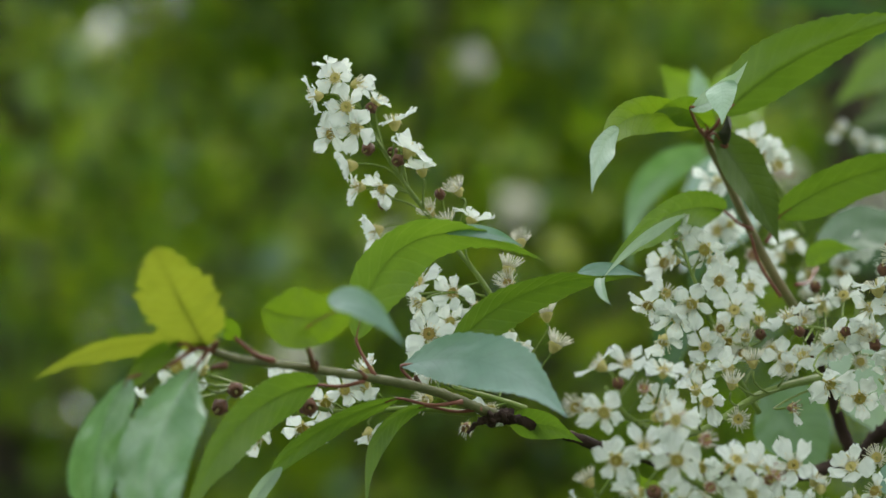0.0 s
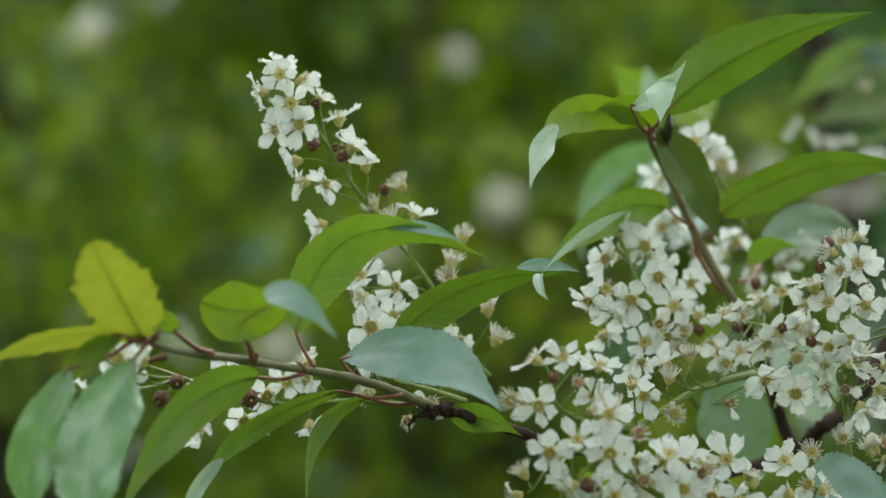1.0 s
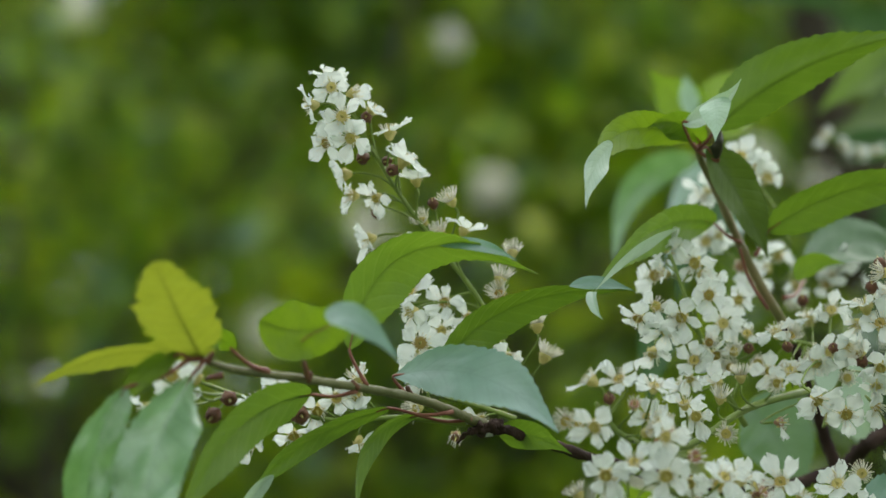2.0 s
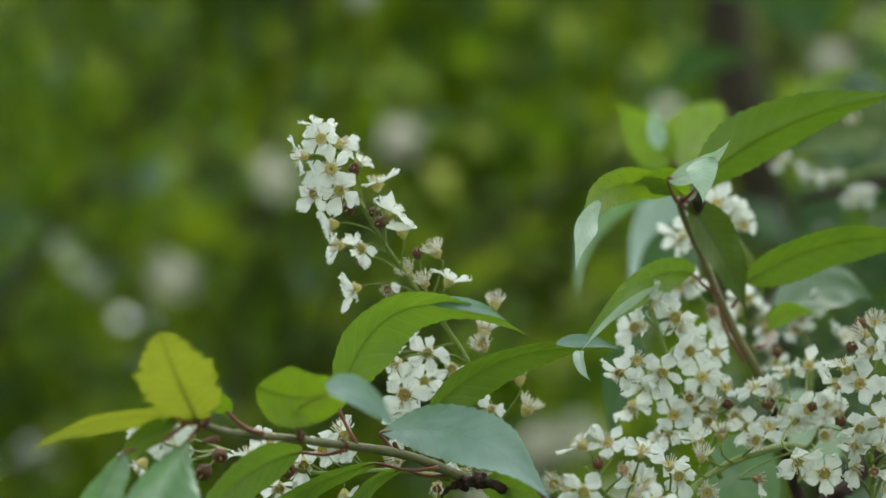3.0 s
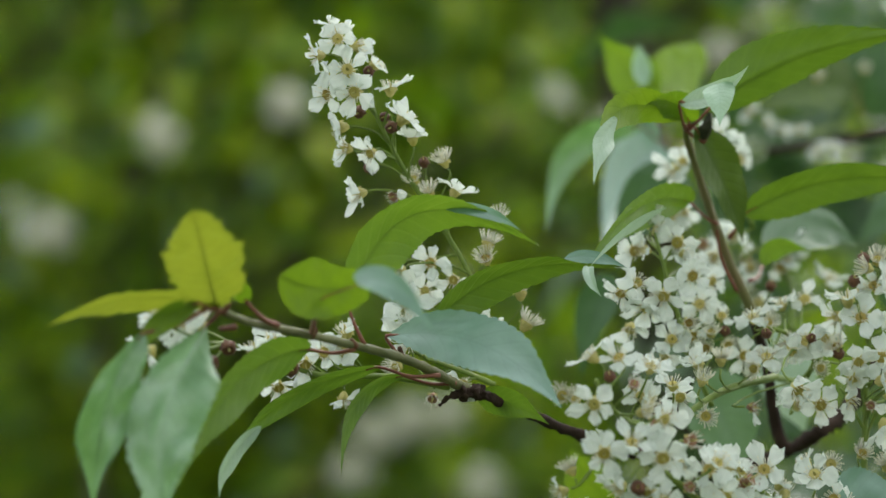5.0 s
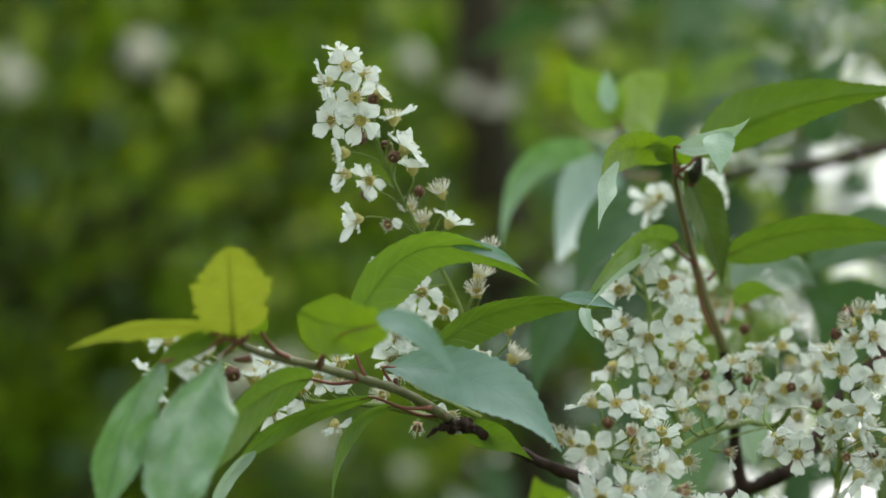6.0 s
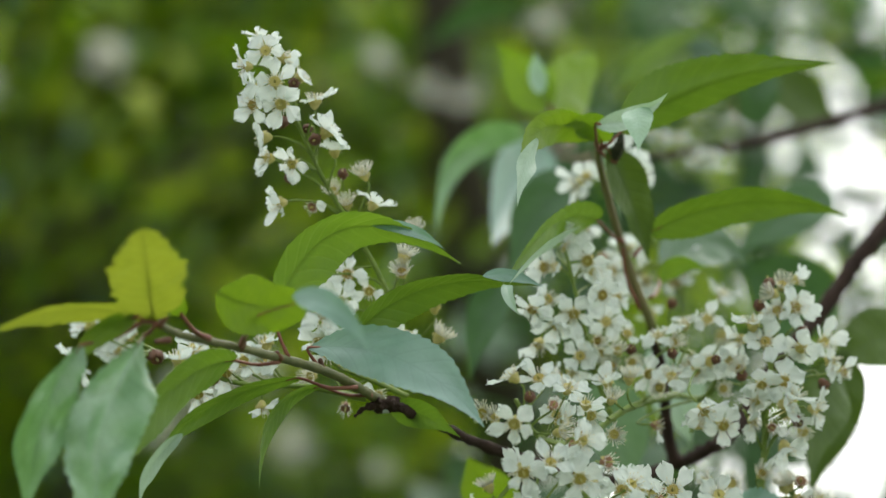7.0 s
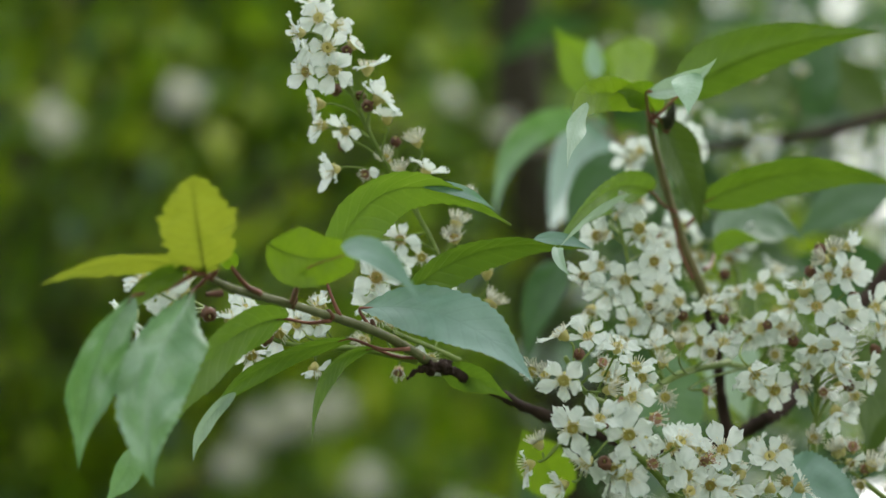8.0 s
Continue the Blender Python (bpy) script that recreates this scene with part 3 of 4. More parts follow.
# clear gaps in the thin foliage, each along a line and with its width
GAPS = (((0.382, 1.2, 2.149), (0.885, 3.4, 2.711), 0.011), ((0.325, 1.2, 1.866), (0.760, 3.4, 2.118), 0.032))


def clear(c):
    for a, b, r in GAPS:
        u = (c[1] - a[1]) / (b[1] - a[1])
        if math.hypot(a[0] + (b[0] - a[0]) * u - c[0], a[2] + (b[2] - a[2]) * u - c[2]) < r * (c[1] + 0.8):
            return False
    return True


rs = random.Random(21)
C1 = [(rs.uniform(0.30, 0.75), rs.uniform(0.9, 1.5), rs.uniform(1.75, 2.5)) for _ in range(26)]
C1 += [(rs.uniform(0.12, 0.32), rs.uniform(1.0, 1.6), rs.uniform(1.72, 2.15)) for _ in range(8)]
C1 = [c for c in C1 if c[0] < 0.36 or rs.random() < (0.85 if c[2] > 2.10 else 0.28)]
C1 = [c for c in C1 if clear(c)]
spray_tree((0.95, 1.3, 0), [(0.95, 1.3, -0.1), (0.85, 1.3, 1.2), (0.80, 1.3, 2.0), (0.7, 1.35, 2.9)], C1, 620, 0.075, 0.08, LEAF_TEAL, "young bird cherry with cool green leaves", 22, 90)
C3 = [(rs.uniform(0.58, 1.05), rs.uniform(2.6, 3.3), rs.uniform(2.62, 3.05)) for _ in range(8)]
C2 = [(rs.uniform(0.55, 1.5), rs.uniform(2.4, 3.4), rs.uniform(1.9, 3.3)) for _ in range(30)]
C2 = [c for c in C2 if c[0] < 0.72 or rs.random() < (0.85 if c[2] > 2.45 else 0.22)]
C2, C3 = ([c for c in q if clear(c)] for q in (C2, C3))
spray_tree((1.5, 3.0, 0), [(1.5, 3.0, -0.1), (1.4, 3.0, 1.4), (1.2, 3.0, 2.6), (1.1, 3.0, 3.6)], C2, 1050, 0.085, 0.11, CROWN, "open young tree with green leaves", 23, 200)
spray_tree((1.7, 2.9, 0), [(1.7, 2.9, -0.1), (1.6, 2.9, 1.4), (1.3, 2.9, 2.5), (1.1, 2.9, 3.5)], C3, 190, 0.085, 0.10, LEAF_BLUE, "open young tree with pale grey-green leaves", 24, 160)

C4 = [(rs.uniform(-0.1, 0.9), rs.uniform(3.8, 4.2), rs.uniform(2.1, 2.85)) for _ in range(18)]
spray_tree((0.95, 4.4, 0), [(0.95, 4.4, -0.1), (0.72, 4.2, 1.3), (0.42, 3.9, 2.4), (0.30, 3.8, 3.0), (0.22, 3.8, 4.2)], C4, 420, 0.085, 0.10, CROWN, "leaning tree, trunk coloured dark brown for shade", 25, 0, 0.095, DARK_TRUNK)

# ---- the flowering branch ----
branch = thing("flowering_branch", (0.0931, 0.0380, 1.7455), "bird cherry branch with green leaves and white flower racemes", "branch")

stem(branch, "twig", [(-0.0883, -0.0858, 1.7508), (-0.0801, -0.0752, 1.7492), (-0.0648, -0.0529, 1.7501), (-0.0404, -0.0162, 1.7506), (-0.0236, 0.0041, 1.7463), (-0.0179, 0.0104, 1.7453)], 0.0009, 0.0016, TWIG, "olive green young twig with small buds", 0.3, 10, 110)
stem(branch, "old_branch", [(-0.0195, 0.0073, 1.7457), (-0.0086, 0.0201, 1.7433), (0.0104, 0.0394, 1.7389), (0.0391, 0.0609, 1.7338), (0.0623, 0.0863, 1.7349), (0.0833, 0.1080, 1.7434), (0.0915, 0.0888, 1.7470), (0.1018, 0.0972, 1.7554), (0.1188, 0.1124, 1.7803), (0.1349, 0.1184, 1.7999), (0.1500, 0.1240, 1.8220), (0.1791, 0.1373, 1.8555)], 0.0013, 0.0030, BARK, "dark brown knotty bark", 0.7, 10, 140)
stem(branch, "old_branch", [(0.1772, 0.1377, 1.8535), (0.42, 0.16, 1.95), (0.72, 0.22, 1.72)], 0.0030, 0.010, BARK, "dark brown bark")
stem(branch, "trunk", [(0.80, 0.24, -0.1), (0.76, 0.24, 0.8), (0.74, 0.25, 1.75), (0.82, 0.3, 2.6), (0.8, 0.35, 3.4)], 0.055, 0.022, TRUNK, "dark slender tree trunk", 0.25, 12)
stem(branch, "side_branch", [(0.0837, 0.1080, 1.7434), (0.0794, 0.1023, 1.7559), (0.0754, 0.0890, 1.7702), (0.0674, 0.0713, 1.7861)], 0.0023, 0.0014, BARK, "dark brown bark")
stem(branch, "shoot", [(0.0688, 0.0728, 1.7837), (0.0622, 0.0655, 1.7945), (0.0556, 0.0595, 1.8085), (0.0506, 0.0545, 1.8208), (0.0455, 0.0430, 1.8302), (0.0444, 0.0375, 1.8335)], 0.0016, 0.0010, SHOOT, "olive and reddish young shoot")

# bud scars at the end of the old wood
rk = random.Random(3)
for q in ((-0.0281, 0.0038, 1.7427), (-0.0244, 0.0036, 1.7441), (-0.0209, 0.0047, 1.7436), (-0.0187, 0.0052, 1.7458), (-0.0228, 0.0036, 1.7447), (-0.0180, 0.0065, 1.7446), (-0.0200, 0.0050, 1.7444)):
    p = Vector(q)
    gg = Geo()
    a, b = (Vector([rk.uniform(-1, 1) for _ in "xyz"]).normalized() * 0.0022 for _ in "ab")
    tube(gg, smooth_line([p - a * 1.3, p + b * 0.3, p + a * 0.9 + b * 0.7], 12), 0.0011, 0.0003, 9, 0, 1.3)
    part("bud_scale", gg.mesh("bud_scale", [BARK]), branch, "rough dark bud scar")
stem(branch, "bud_scar", [(-0.0262, 0.0030, 1.7434), (-0.0225, 0.0040, 1.7440), (-0.0200, 0.0052, 1.7447), (-0.0172, 0.0080, 1.7446)], 0.0009, 0.0019, BARK, "rough dark bud scar", 1.3, 12, 60)
for q, d in (((-0.0404, -0.0162, 1.7506), (-0.001, -0.001, 0.003)), ((-0.0834, -0.0799, 1.7471), (-0.004, -0.002, -0.001)), ((-0.0648, -0.0529, 1.7495), (0.0012, -0.0018, 0.0022)), ((-0.0533, -0.0364, 1.7500), (-0.0012, -0.002, 0.0018)), ((-0.0868, -0.0840, 1.7500), (0.002, -0.002, 0.0022))):
    p = Vector(q)
    gg = Geo()
    tube(gg, smooth_line([p, p + Vector(d) * 0.6, p + Vector(d)], 6), 0.0011, 0.0006, 7, 0, 0.3)
    part("bud", gg.mesh("bud", [BROWN]), branch, "small reddish brown bud")

# leaves at the end of the twig
TOP = (-0.0882, -0.0858, 1.7508)
leaf(branch, (-0.0880, -0.0854, 1.7508), (-0.0898, -0.1100, 1.7585), (-0.0915, -0.1290, 1.7668), 0.0106, (8, 4), 6, LEAF_YOUNG, "young yellow-green leaf standing upright", None, 0.34, 0.10, 2, rib=YOUNG_RIB, belly=0.98, teeth=0.13, buckle=0.22)
leaf(branch, (-0.0870, -0.0866, 1.7512), (-0.1095, -0.0940, 1.7512), (-0.1303, -0.0985, 1.7424), 0.0050, (-52, -45), 14, LEAF_YOUNG, "narrow yellow-green young leaf", None, 0, 0.14, 3, teeth=0.10, belly=0.8)
leaf(branch, (-0.0920, -0.0939, 1.7505), (-0.1022, -0.0947, 1.7447), (-0.1077, -0.0960, 1.7353), 0.0036, (-20, -5), 14, LEAF_LIME, "small lime green young leaf", TOP, 0, 0.1, 4)
leaf(branch, (-0.0806, -0.0792, 1.7536), (-0.0842, -0.0829, 1.7562), (-0.0885, -0.0840, 1.7519), 0.0034, (-10, 0), 10, LEAF_LIME, "tiny lime green leaf", (-0.0734, -0.0672, 1.7501), 0, 0.1, 5, stem_r=0.0006)
leaf(branch, (-0.0905, -0.0845, 1.7468), (-0.0990, -0.1000, 1.7185), (-0.0972, -0.0990, 1.6925), 0.0120, (-40, 26), 30, LEAF_SHEEN, "large drooping green leaf, cool sheen in its colour", (-0.0870, -0.0858, 1.7507), 0, 0.30, 6, belly=1.02, quilt=0.008, buckle=0.6)
leaf(branch, (-0.1055, -0.0960, 1.7422), (-0.1140, -0.0980, 1.7220), (-0.1170, -0.0880, 1.6975), 0.0090, (-46, 20), 32, LEAF_SHEEN, "drooping green leaf, cool sheen in its colour", (-0.0903, -0.0859, 1.7511), 0, 0.30, 7, belly=0.95, quilt=0.008, buckle=0.6)
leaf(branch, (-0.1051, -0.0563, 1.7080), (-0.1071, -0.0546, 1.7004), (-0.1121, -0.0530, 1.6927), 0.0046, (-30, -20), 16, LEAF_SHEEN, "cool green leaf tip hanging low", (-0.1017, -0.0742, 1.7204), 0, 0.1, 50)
leaf(branch, (-0.0659, -0.0390, 1.7486), (-0.0842, -0.0600, 1.7346), (-0.0982, -0.0740, 1.7045), 0.0084, (-46, -34), 14, LEAF, "long drooping mid-green leaf", (-0.0533, -0.0364, 1.7494), 0, 0.08, 8, belly=0.66)
leaf(branch, (-0.0466, -0.0137, 1.7483), (-0.0720, -0.0190, 1.7376), (-0.0872, -0.0240, 1.7195), 0.0043, (-48, -25), 14, LEAF, "narrow drooping green leaf", (-0.0297, -0.0054, 1.7478), 0, 0.1, 9)
leaf(branch, (-0.0790, -0.0230, 1.7295), (-0.0872, -0.0250, 1.7195), (-0.0896, -0.0250, 1.7090), 0.0028, (-30, -20), 18, LEAF_PALE, "curled pale leaf tip", None, 0, 0.2, 36, belly=0.74)
leaf(branch, (-0.0398, -0.0033, 1.7476), (-0.0530, -0.0115, 1.7379), (-0.0566, -0.0171, 1.7161), 0.0040, (-50, -45), 12, LEAF, "narrow drooping green leaf", (-0.0249, 0.0010, 1.7466), 0, 0.08, 10)
leaf(branch, (-0.0720, -0.0905, 1.7590), (-0.0606, -0.0886, 1.7560), (-0.0492, -0.0960, 1.7572), 0.0084, (4, 8), 6, LEAF_LIME, "rounded green leaf seen from below", None, 0.42, 0.06, 11, belly=0.74, rib=LEAF_LIME)
stem(branch, "petiole", [(-0.0648, -0.0529, 1.7502), (-0.0638, -0.0660, 1.7518), (-0.0632, -0.0860, 1.7524)], 0.0009, 0.0006, RED, "dark red leaf stalk", 0.1, 6, 14)
stem(branch, "midrib", [(-0.0632, -0.0860, 1.7522), (-0.0596, -0.0893, 1.7542), (-0.0520, -0.0955, 1.7560)], 0.00032, 0.00015, RED, "", 0.1, 5, 12)
leaf(branch, (-0.0530, -0.1060, 1.7562), (-0.0428, -0.1160, 1.7515), (-0.0325, -0.1200, 1.7398), 0.0040, (-22, -8), 8, LEAF_SKY_TINT, "folded-over leaf end, cool sheen in its colour", None, 0, 0.12, 35, belly=0.74, teeth=0.06)
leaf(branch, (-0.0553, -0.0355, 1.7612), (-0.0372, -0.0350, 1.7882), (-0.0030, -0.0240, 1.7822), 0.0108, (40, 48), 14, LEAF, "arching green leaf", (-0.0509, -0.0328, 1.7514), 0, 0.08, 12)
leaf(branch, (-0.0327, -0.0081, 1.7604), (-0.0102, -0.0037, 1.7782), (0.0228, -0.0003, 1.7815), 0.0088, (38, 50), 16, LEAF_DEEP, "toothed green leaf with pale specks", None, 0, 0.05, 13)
leaf(branch, (-0.0452, -0.0193, 1.7562), (-0.0192, -0.0400, 1.7508), (0.0022, -0.0560, 1.7318), 0.0106, (-34, -26), 8, LEAF_SKY_TINT, "broad green leaf, cool grey sheen in its colour", (-0.0404, -0.0162, 1.7506), 0, 0.08, 14, belly=1.05, quilt=0.001)
# Thin overlays that paint the sky sheen on the arching and toothed leaves' tips.
leaf(branch, (-0.0300, -0.0330, 1.7903), (-0.0185, -0.0330, 1.7893), (-0.0080, -0.0290, 1.7852), 0.0023, (-30, -20), 10, LEAF_SKY_TINT, "painted cool sheen on a leaf tip", None, 0, 0.1, 51, belly=0.8)
leaf(branch, (0.0051, -0.0086, 1.7818), (0.0141, -0.0067, 1.7827), (0.0236, -0.0042, 1.7804), 0.0024, (-30, -20), 10, LEAF_SKY_TINT, "painted cool sheen on a leaf tip", None, 0, 0.1, 52, belly=0.8)
leaf(branch, (-0.0182, 0.0158, 1.7441), (-0.0087, 0.0159, 1.7436), (0.0026, 0.0142, 1.7372), 0.0052, (15, 20), 10, LEAF, "small dark green leaf under the twig", None, 0, 0.1, 15)

# leaves of the upright shoot
HEAD = (0.0441, 0.0359, 1.8322)
leaf(branch, (0.0500, 0.0300, 1.8366), (0.0785, 0.0250, 1.8532), (0.1145, 0.0180, 1.8598), 0.0108, (22, 24), -24, LEAF_DEEP, "long pointed bright green leaf", HEAD, 0, 0.07, 16, belly=0.68)
leaf(branch, (0.0427, 0.0351, 1.8352), (0.0226, 0.0040, 1.8300), (0.0138, -0.0180, 1.8085), 0.0066, (-30, -12), 16, LEAF_LIME, "arching bright green leaf with a pale drooping tip", HEAD, 0, 0.09, 17)
leaf(branch, (0.0196, -0.0120, 1.8222), (0.0140, -0.0250, 1.8112), (0.0116, -0.0340, 1.7978), 0.0040, (-38, -30), 14, LEAF_PALE, "pale turned-over leaf tip", None, 0, 0.2, 37, belly=0.72)
leaf(branch, (0.0402, 0.0160, 1.8352), (0.0498, 0.0010, 1.8344), (0.0574, -0.0120, 1.8394), 0.0042, (-30, -22), 22, LEAF_PALE, "pale green leaf folded along its midrib", HEAD, 0, 0.07, 18, belly=0.8)
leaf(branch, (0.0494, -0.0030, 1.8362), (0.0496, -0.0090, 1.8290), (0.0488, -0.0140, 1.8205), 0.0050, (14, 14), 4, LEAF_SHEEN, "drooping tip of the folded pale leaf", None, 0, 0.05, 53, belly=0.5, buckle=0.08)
leaf(branch, (0.0451, 0.0345, 1.8342), (0.0381, 0.0188, 1.8361), (0.0297, 0.0093, 1.8325), 0.0062, (-35, -35), 14, LEAF_LIME, "short bright green leaf", HEAD, 0, 0.06, 19)
leaf(branch, (0.0647, 0.0598, 1.8113), (0.0957, 0.0524, 1.8219), (0.1288, 0.0530, 1.8190), 0.0090, (34, 36), 12, LEAF_DEEP, "long horizontal green leaf", (0.0602, 0.0604, 1.8037), 0, 0.05, 20, belly=0.62)
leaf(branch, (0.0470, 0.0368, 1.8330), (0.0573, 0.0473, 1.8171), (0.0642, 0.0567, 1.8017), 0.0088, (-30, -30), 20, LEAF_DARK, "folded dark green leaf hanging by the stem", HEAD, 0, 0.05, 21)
leaf(branch, (0.0460, 0.0390, 1.8348), (0.0502, 0.0450, 1.8255), (0.0545, 0.0520, 1.8130), 0.0016, (-10, -10), 10, LEAF_PALE, "pale turned edge of the hanging leaf", None, 0, 0.1, 56, belly=0.8)
leaf(branch, (0.0483, 0.0611, 1.8150), (0.0300, 0.0290, 1.8058), (0.0112, -0.0080, 1.7798), 0.0082, (-34, -42), 18, LEAF, "long arching green leaf with a pale edge", (0.0564, 0.0575, 1.8075), 0, 0.06, 22)
leaf(branch, (0.0370, 0.0200, 1.8040), (0.0235, 0.0020, 1.7930), (0.0125, -0.0120, 1.7792), 0.0030, (-62, -50), 10, LEAF_PALE, "pale turned edge of the arching leaf", None, 0, 0.1, 54, belly=0.8)
leaf(branch, (0.0119, -0.0119, 1.7790), (0.0124, -0.0190, 1.7735), (0.0148, -0.0247, 1.7680), 0.0022, (10, 40), 24, LEAF_PALE, "curled pale leaf tip", None, 0, 0.2, 23, belly=0.6)
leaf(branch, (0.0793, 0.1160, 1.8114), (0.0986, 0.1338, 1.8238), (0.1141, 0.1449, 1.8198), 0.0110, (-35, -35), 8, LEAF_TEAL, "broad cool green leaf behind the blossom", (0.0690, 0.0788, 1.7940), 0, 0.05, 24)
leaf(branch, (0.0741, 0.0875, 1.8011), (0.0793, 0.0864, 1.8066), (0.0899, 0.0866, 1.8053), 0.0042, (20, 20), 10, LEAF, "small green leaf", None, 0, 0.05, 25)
leaf(branch, (0.0842, 0.0124, 1.7177), (0.0966, 0.0130, 1.7150), (0.1132, 0.0146, 1.7072), 0.0115, (-25, -25), 8, LEAF_SKY_TINT, "broad cool green leaf under the blossom", None, 0, 0.06, 26)
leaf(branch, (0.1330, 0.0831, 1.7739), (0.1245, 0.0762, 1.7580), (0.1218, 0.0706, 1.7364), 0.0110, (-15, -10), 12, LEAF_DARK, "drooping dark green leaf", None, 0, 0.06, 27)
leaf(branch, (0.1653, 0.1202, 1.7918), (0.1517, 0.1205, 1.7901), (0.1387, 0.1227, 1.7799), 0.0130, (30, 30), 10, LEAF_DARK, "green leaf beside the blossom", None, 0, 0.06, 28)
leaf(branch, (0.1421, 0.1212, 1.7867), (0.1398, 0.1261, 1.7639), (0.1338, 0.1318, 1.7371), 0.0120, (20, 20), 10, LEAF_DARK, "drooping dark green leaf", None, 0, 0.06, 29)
leaf(branch, (0.0321, 0.1144, 1.7229), (0.0210, 0.1121, 1.7334), (0.0147, 0.1101, 1.7432), 0.0105, (-20, -20), 10, LEAF_LIME, "yellow-green leaf beneath the blossom", None, 0, 0.06, 30)

leaf(branch, (0.0500, 0.0390, 1.8290), (0.0522, 0.0360, 1.8345), (0.0510, 0.0360, 1.8402), 0.0036, (-50, -60), 40, WITHERED, "shrivelled dark leaf at the shoot's head", HEAD, 0, 0.2, 31)
leaf(branch, (0.0564, 0.1251, 1.7686), (0.0670, 0.1278, 1.7558), (0.0730, 0.1321, 1.7356), 0.0140, (-15, -10), 8, LEAF_BLUE, "cool green leaf deep behind the blossom", None, 0, 0.06, 32)
leaf(branch, (0.0868, 0.1608, 1.7930), (0.0919, 0.1550, 1.7722), (0.0980, 0.1582, 1.7570), 0.0120, (-10, -10), 8, LEAF_PALE, "pale green leaf deep behind the blossom", None, 0, 0.06, 33)
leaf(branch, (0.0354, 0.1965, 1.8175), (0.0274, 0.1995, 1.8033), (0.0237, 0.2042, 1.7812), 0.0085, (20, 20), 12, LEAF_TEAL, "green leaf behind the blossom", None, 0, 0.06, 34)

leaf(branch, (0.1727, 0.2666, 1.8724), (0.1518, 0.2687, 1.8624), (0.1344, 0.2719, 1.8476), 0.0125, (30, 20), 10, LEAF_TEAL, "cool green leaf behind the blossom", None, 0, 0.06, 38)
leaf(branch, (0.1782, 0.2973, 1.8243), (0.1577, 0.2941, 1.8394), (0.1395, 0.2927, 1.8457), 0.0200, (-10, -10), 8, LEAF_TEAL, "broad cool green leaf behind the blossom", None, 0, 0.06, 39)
stem(branch, "petiole", [(0.0635, 0.0658, 1.7877), (0.0580, 0.0598, 1.7968), (0.0557, 0.0540, 1.8049)], 0.0006, 0.0005, RED, "dark red leaf stalk", 0.1, 6, 14)

# the tall raceme
RT = Raceme(branch, [(-0.0071, 0.0252, 1.7577), (-0.0131, 0.0254, 1.7663), (-0.0245, 0.0227, 1.7888), (-0.0400, 0.0141, 1.8099), (-0.0501, 0.0045, 1.8263), (-0.0594, -0.0058, 1.8457)], 0.0009, 0.0005, 4, "tall upright flower raceme, partly withered", 1.12)
LEFT, RIGHT, UP, DOWN = Vector((-1, 0, 0)), Vector((1, 0, 0)), Vector((0, 0, 1)), Vector((0, 0, -1))
RT.flower((-0.0616, -0.0097, 1.8449), FRONT + UP * 0.2, "fresh", 1.02)
RT.flower((-0.0675, -0.0106, 1.8395), FRONT * 0.5 + LEFT + DOWN * 0.3, "fresh", 0.98)
RT.flower((-0.0557, -0.0035, 1.8447), RIGHT + UP * 0.5, "half", 0.93)
RT.flower((-0.0629, -0.0027, 1.8505), UP + FRONT * 0.3, "fresh", 0.93)
RT.flower((-0.0584, -0.0118, 1.8353), FRONT + RIGHT * 0.1, "fresh", 0.98)
RT.flower((-0.0525, -0.0010, 1.8378), FRONT + RIGHT * 0.3, "knob", 0.93)
RT.flower((-0.0507, -0.0005, 1.8400), RIGHT + UP * 0.6, "half", 0.93)
RT.flower((-0.0562, -0.0104, 1.8289), FRONT + DOWN * 0.1, "fresh", 1.02)
RT.flower((-0.0644, -0.0044, 1.8296), FRONT * 0.7 + LEFT * 0.7 + DOWN * 0.3, "fresh", 1.02)
RT.flower((-0.0639, 0.0004, 1.8358), LEFT + FRONT * 0.4, "fresh", 0.93)
RT.flower((-0.0461, 0.0009, 1.8336), UP + RIGHT * 0.15 + FRONT * 0.25, "half", 0.98)
RT.flower((-0.0552, 0.0083, 1.8278), FRONT + DOWN * 0.4 + LEFT * 0.3, "knob", 1.02)
RT.flower((-0.0606, 0.0053, 1.8223), LEFT + FRONT * 0.4 + UP * 0.1, "half", 0.98)
RT.flower((-0.0455, -0.0006, 1.8212), FRONT + DOWN * 0.3, "knob", 0.93)
RT.flower((-0.0477, 0.0056, 1.8258), FRONT + LEFT * 0.4, "knob", 0.84)
RT.flower((-0.0419, 0.0007, 1.8246), UP * 0.8 + RIGHT * 0.4 + FRONT * 0.7, "fresh", 1.02)
RT.flower((-0.0391, 0.0058, 1.8199), UP + RIGHT * 0.3 + FRONT * 0.2, "half", 0.93)
RT.flower((-0.0589, 0.0105, 1.8173), LEFT + DOWN * 0.2 + FRONT * 0.5, "half", 0.98)
RT.flower((-0.0515, 0.0088, 1.8156), LEFT * 0.8 + DOWN * 0.4 + FRONT * 0.6, "fresh", 0.93)
RT.flower((-0.0519, 0.0136, 1.8123), FRONT + DOWN * 0.5, "knob", 0.93)
RT.flower((-0.0357, 0.0209, 1.8164), UP * 0.6 + FRONT * 0.8, "knob", 0.88)
RT.flower((-0.0298, 0.0130, 1.8149), UP + FRONT * 0.15, "bare", 0.98)
RT.flower((-0.0386, 0.0161, 1.8098), UP * 0.6 + RIGHT * 0.1 + FRONT * 0.6, "bare", 0.93)
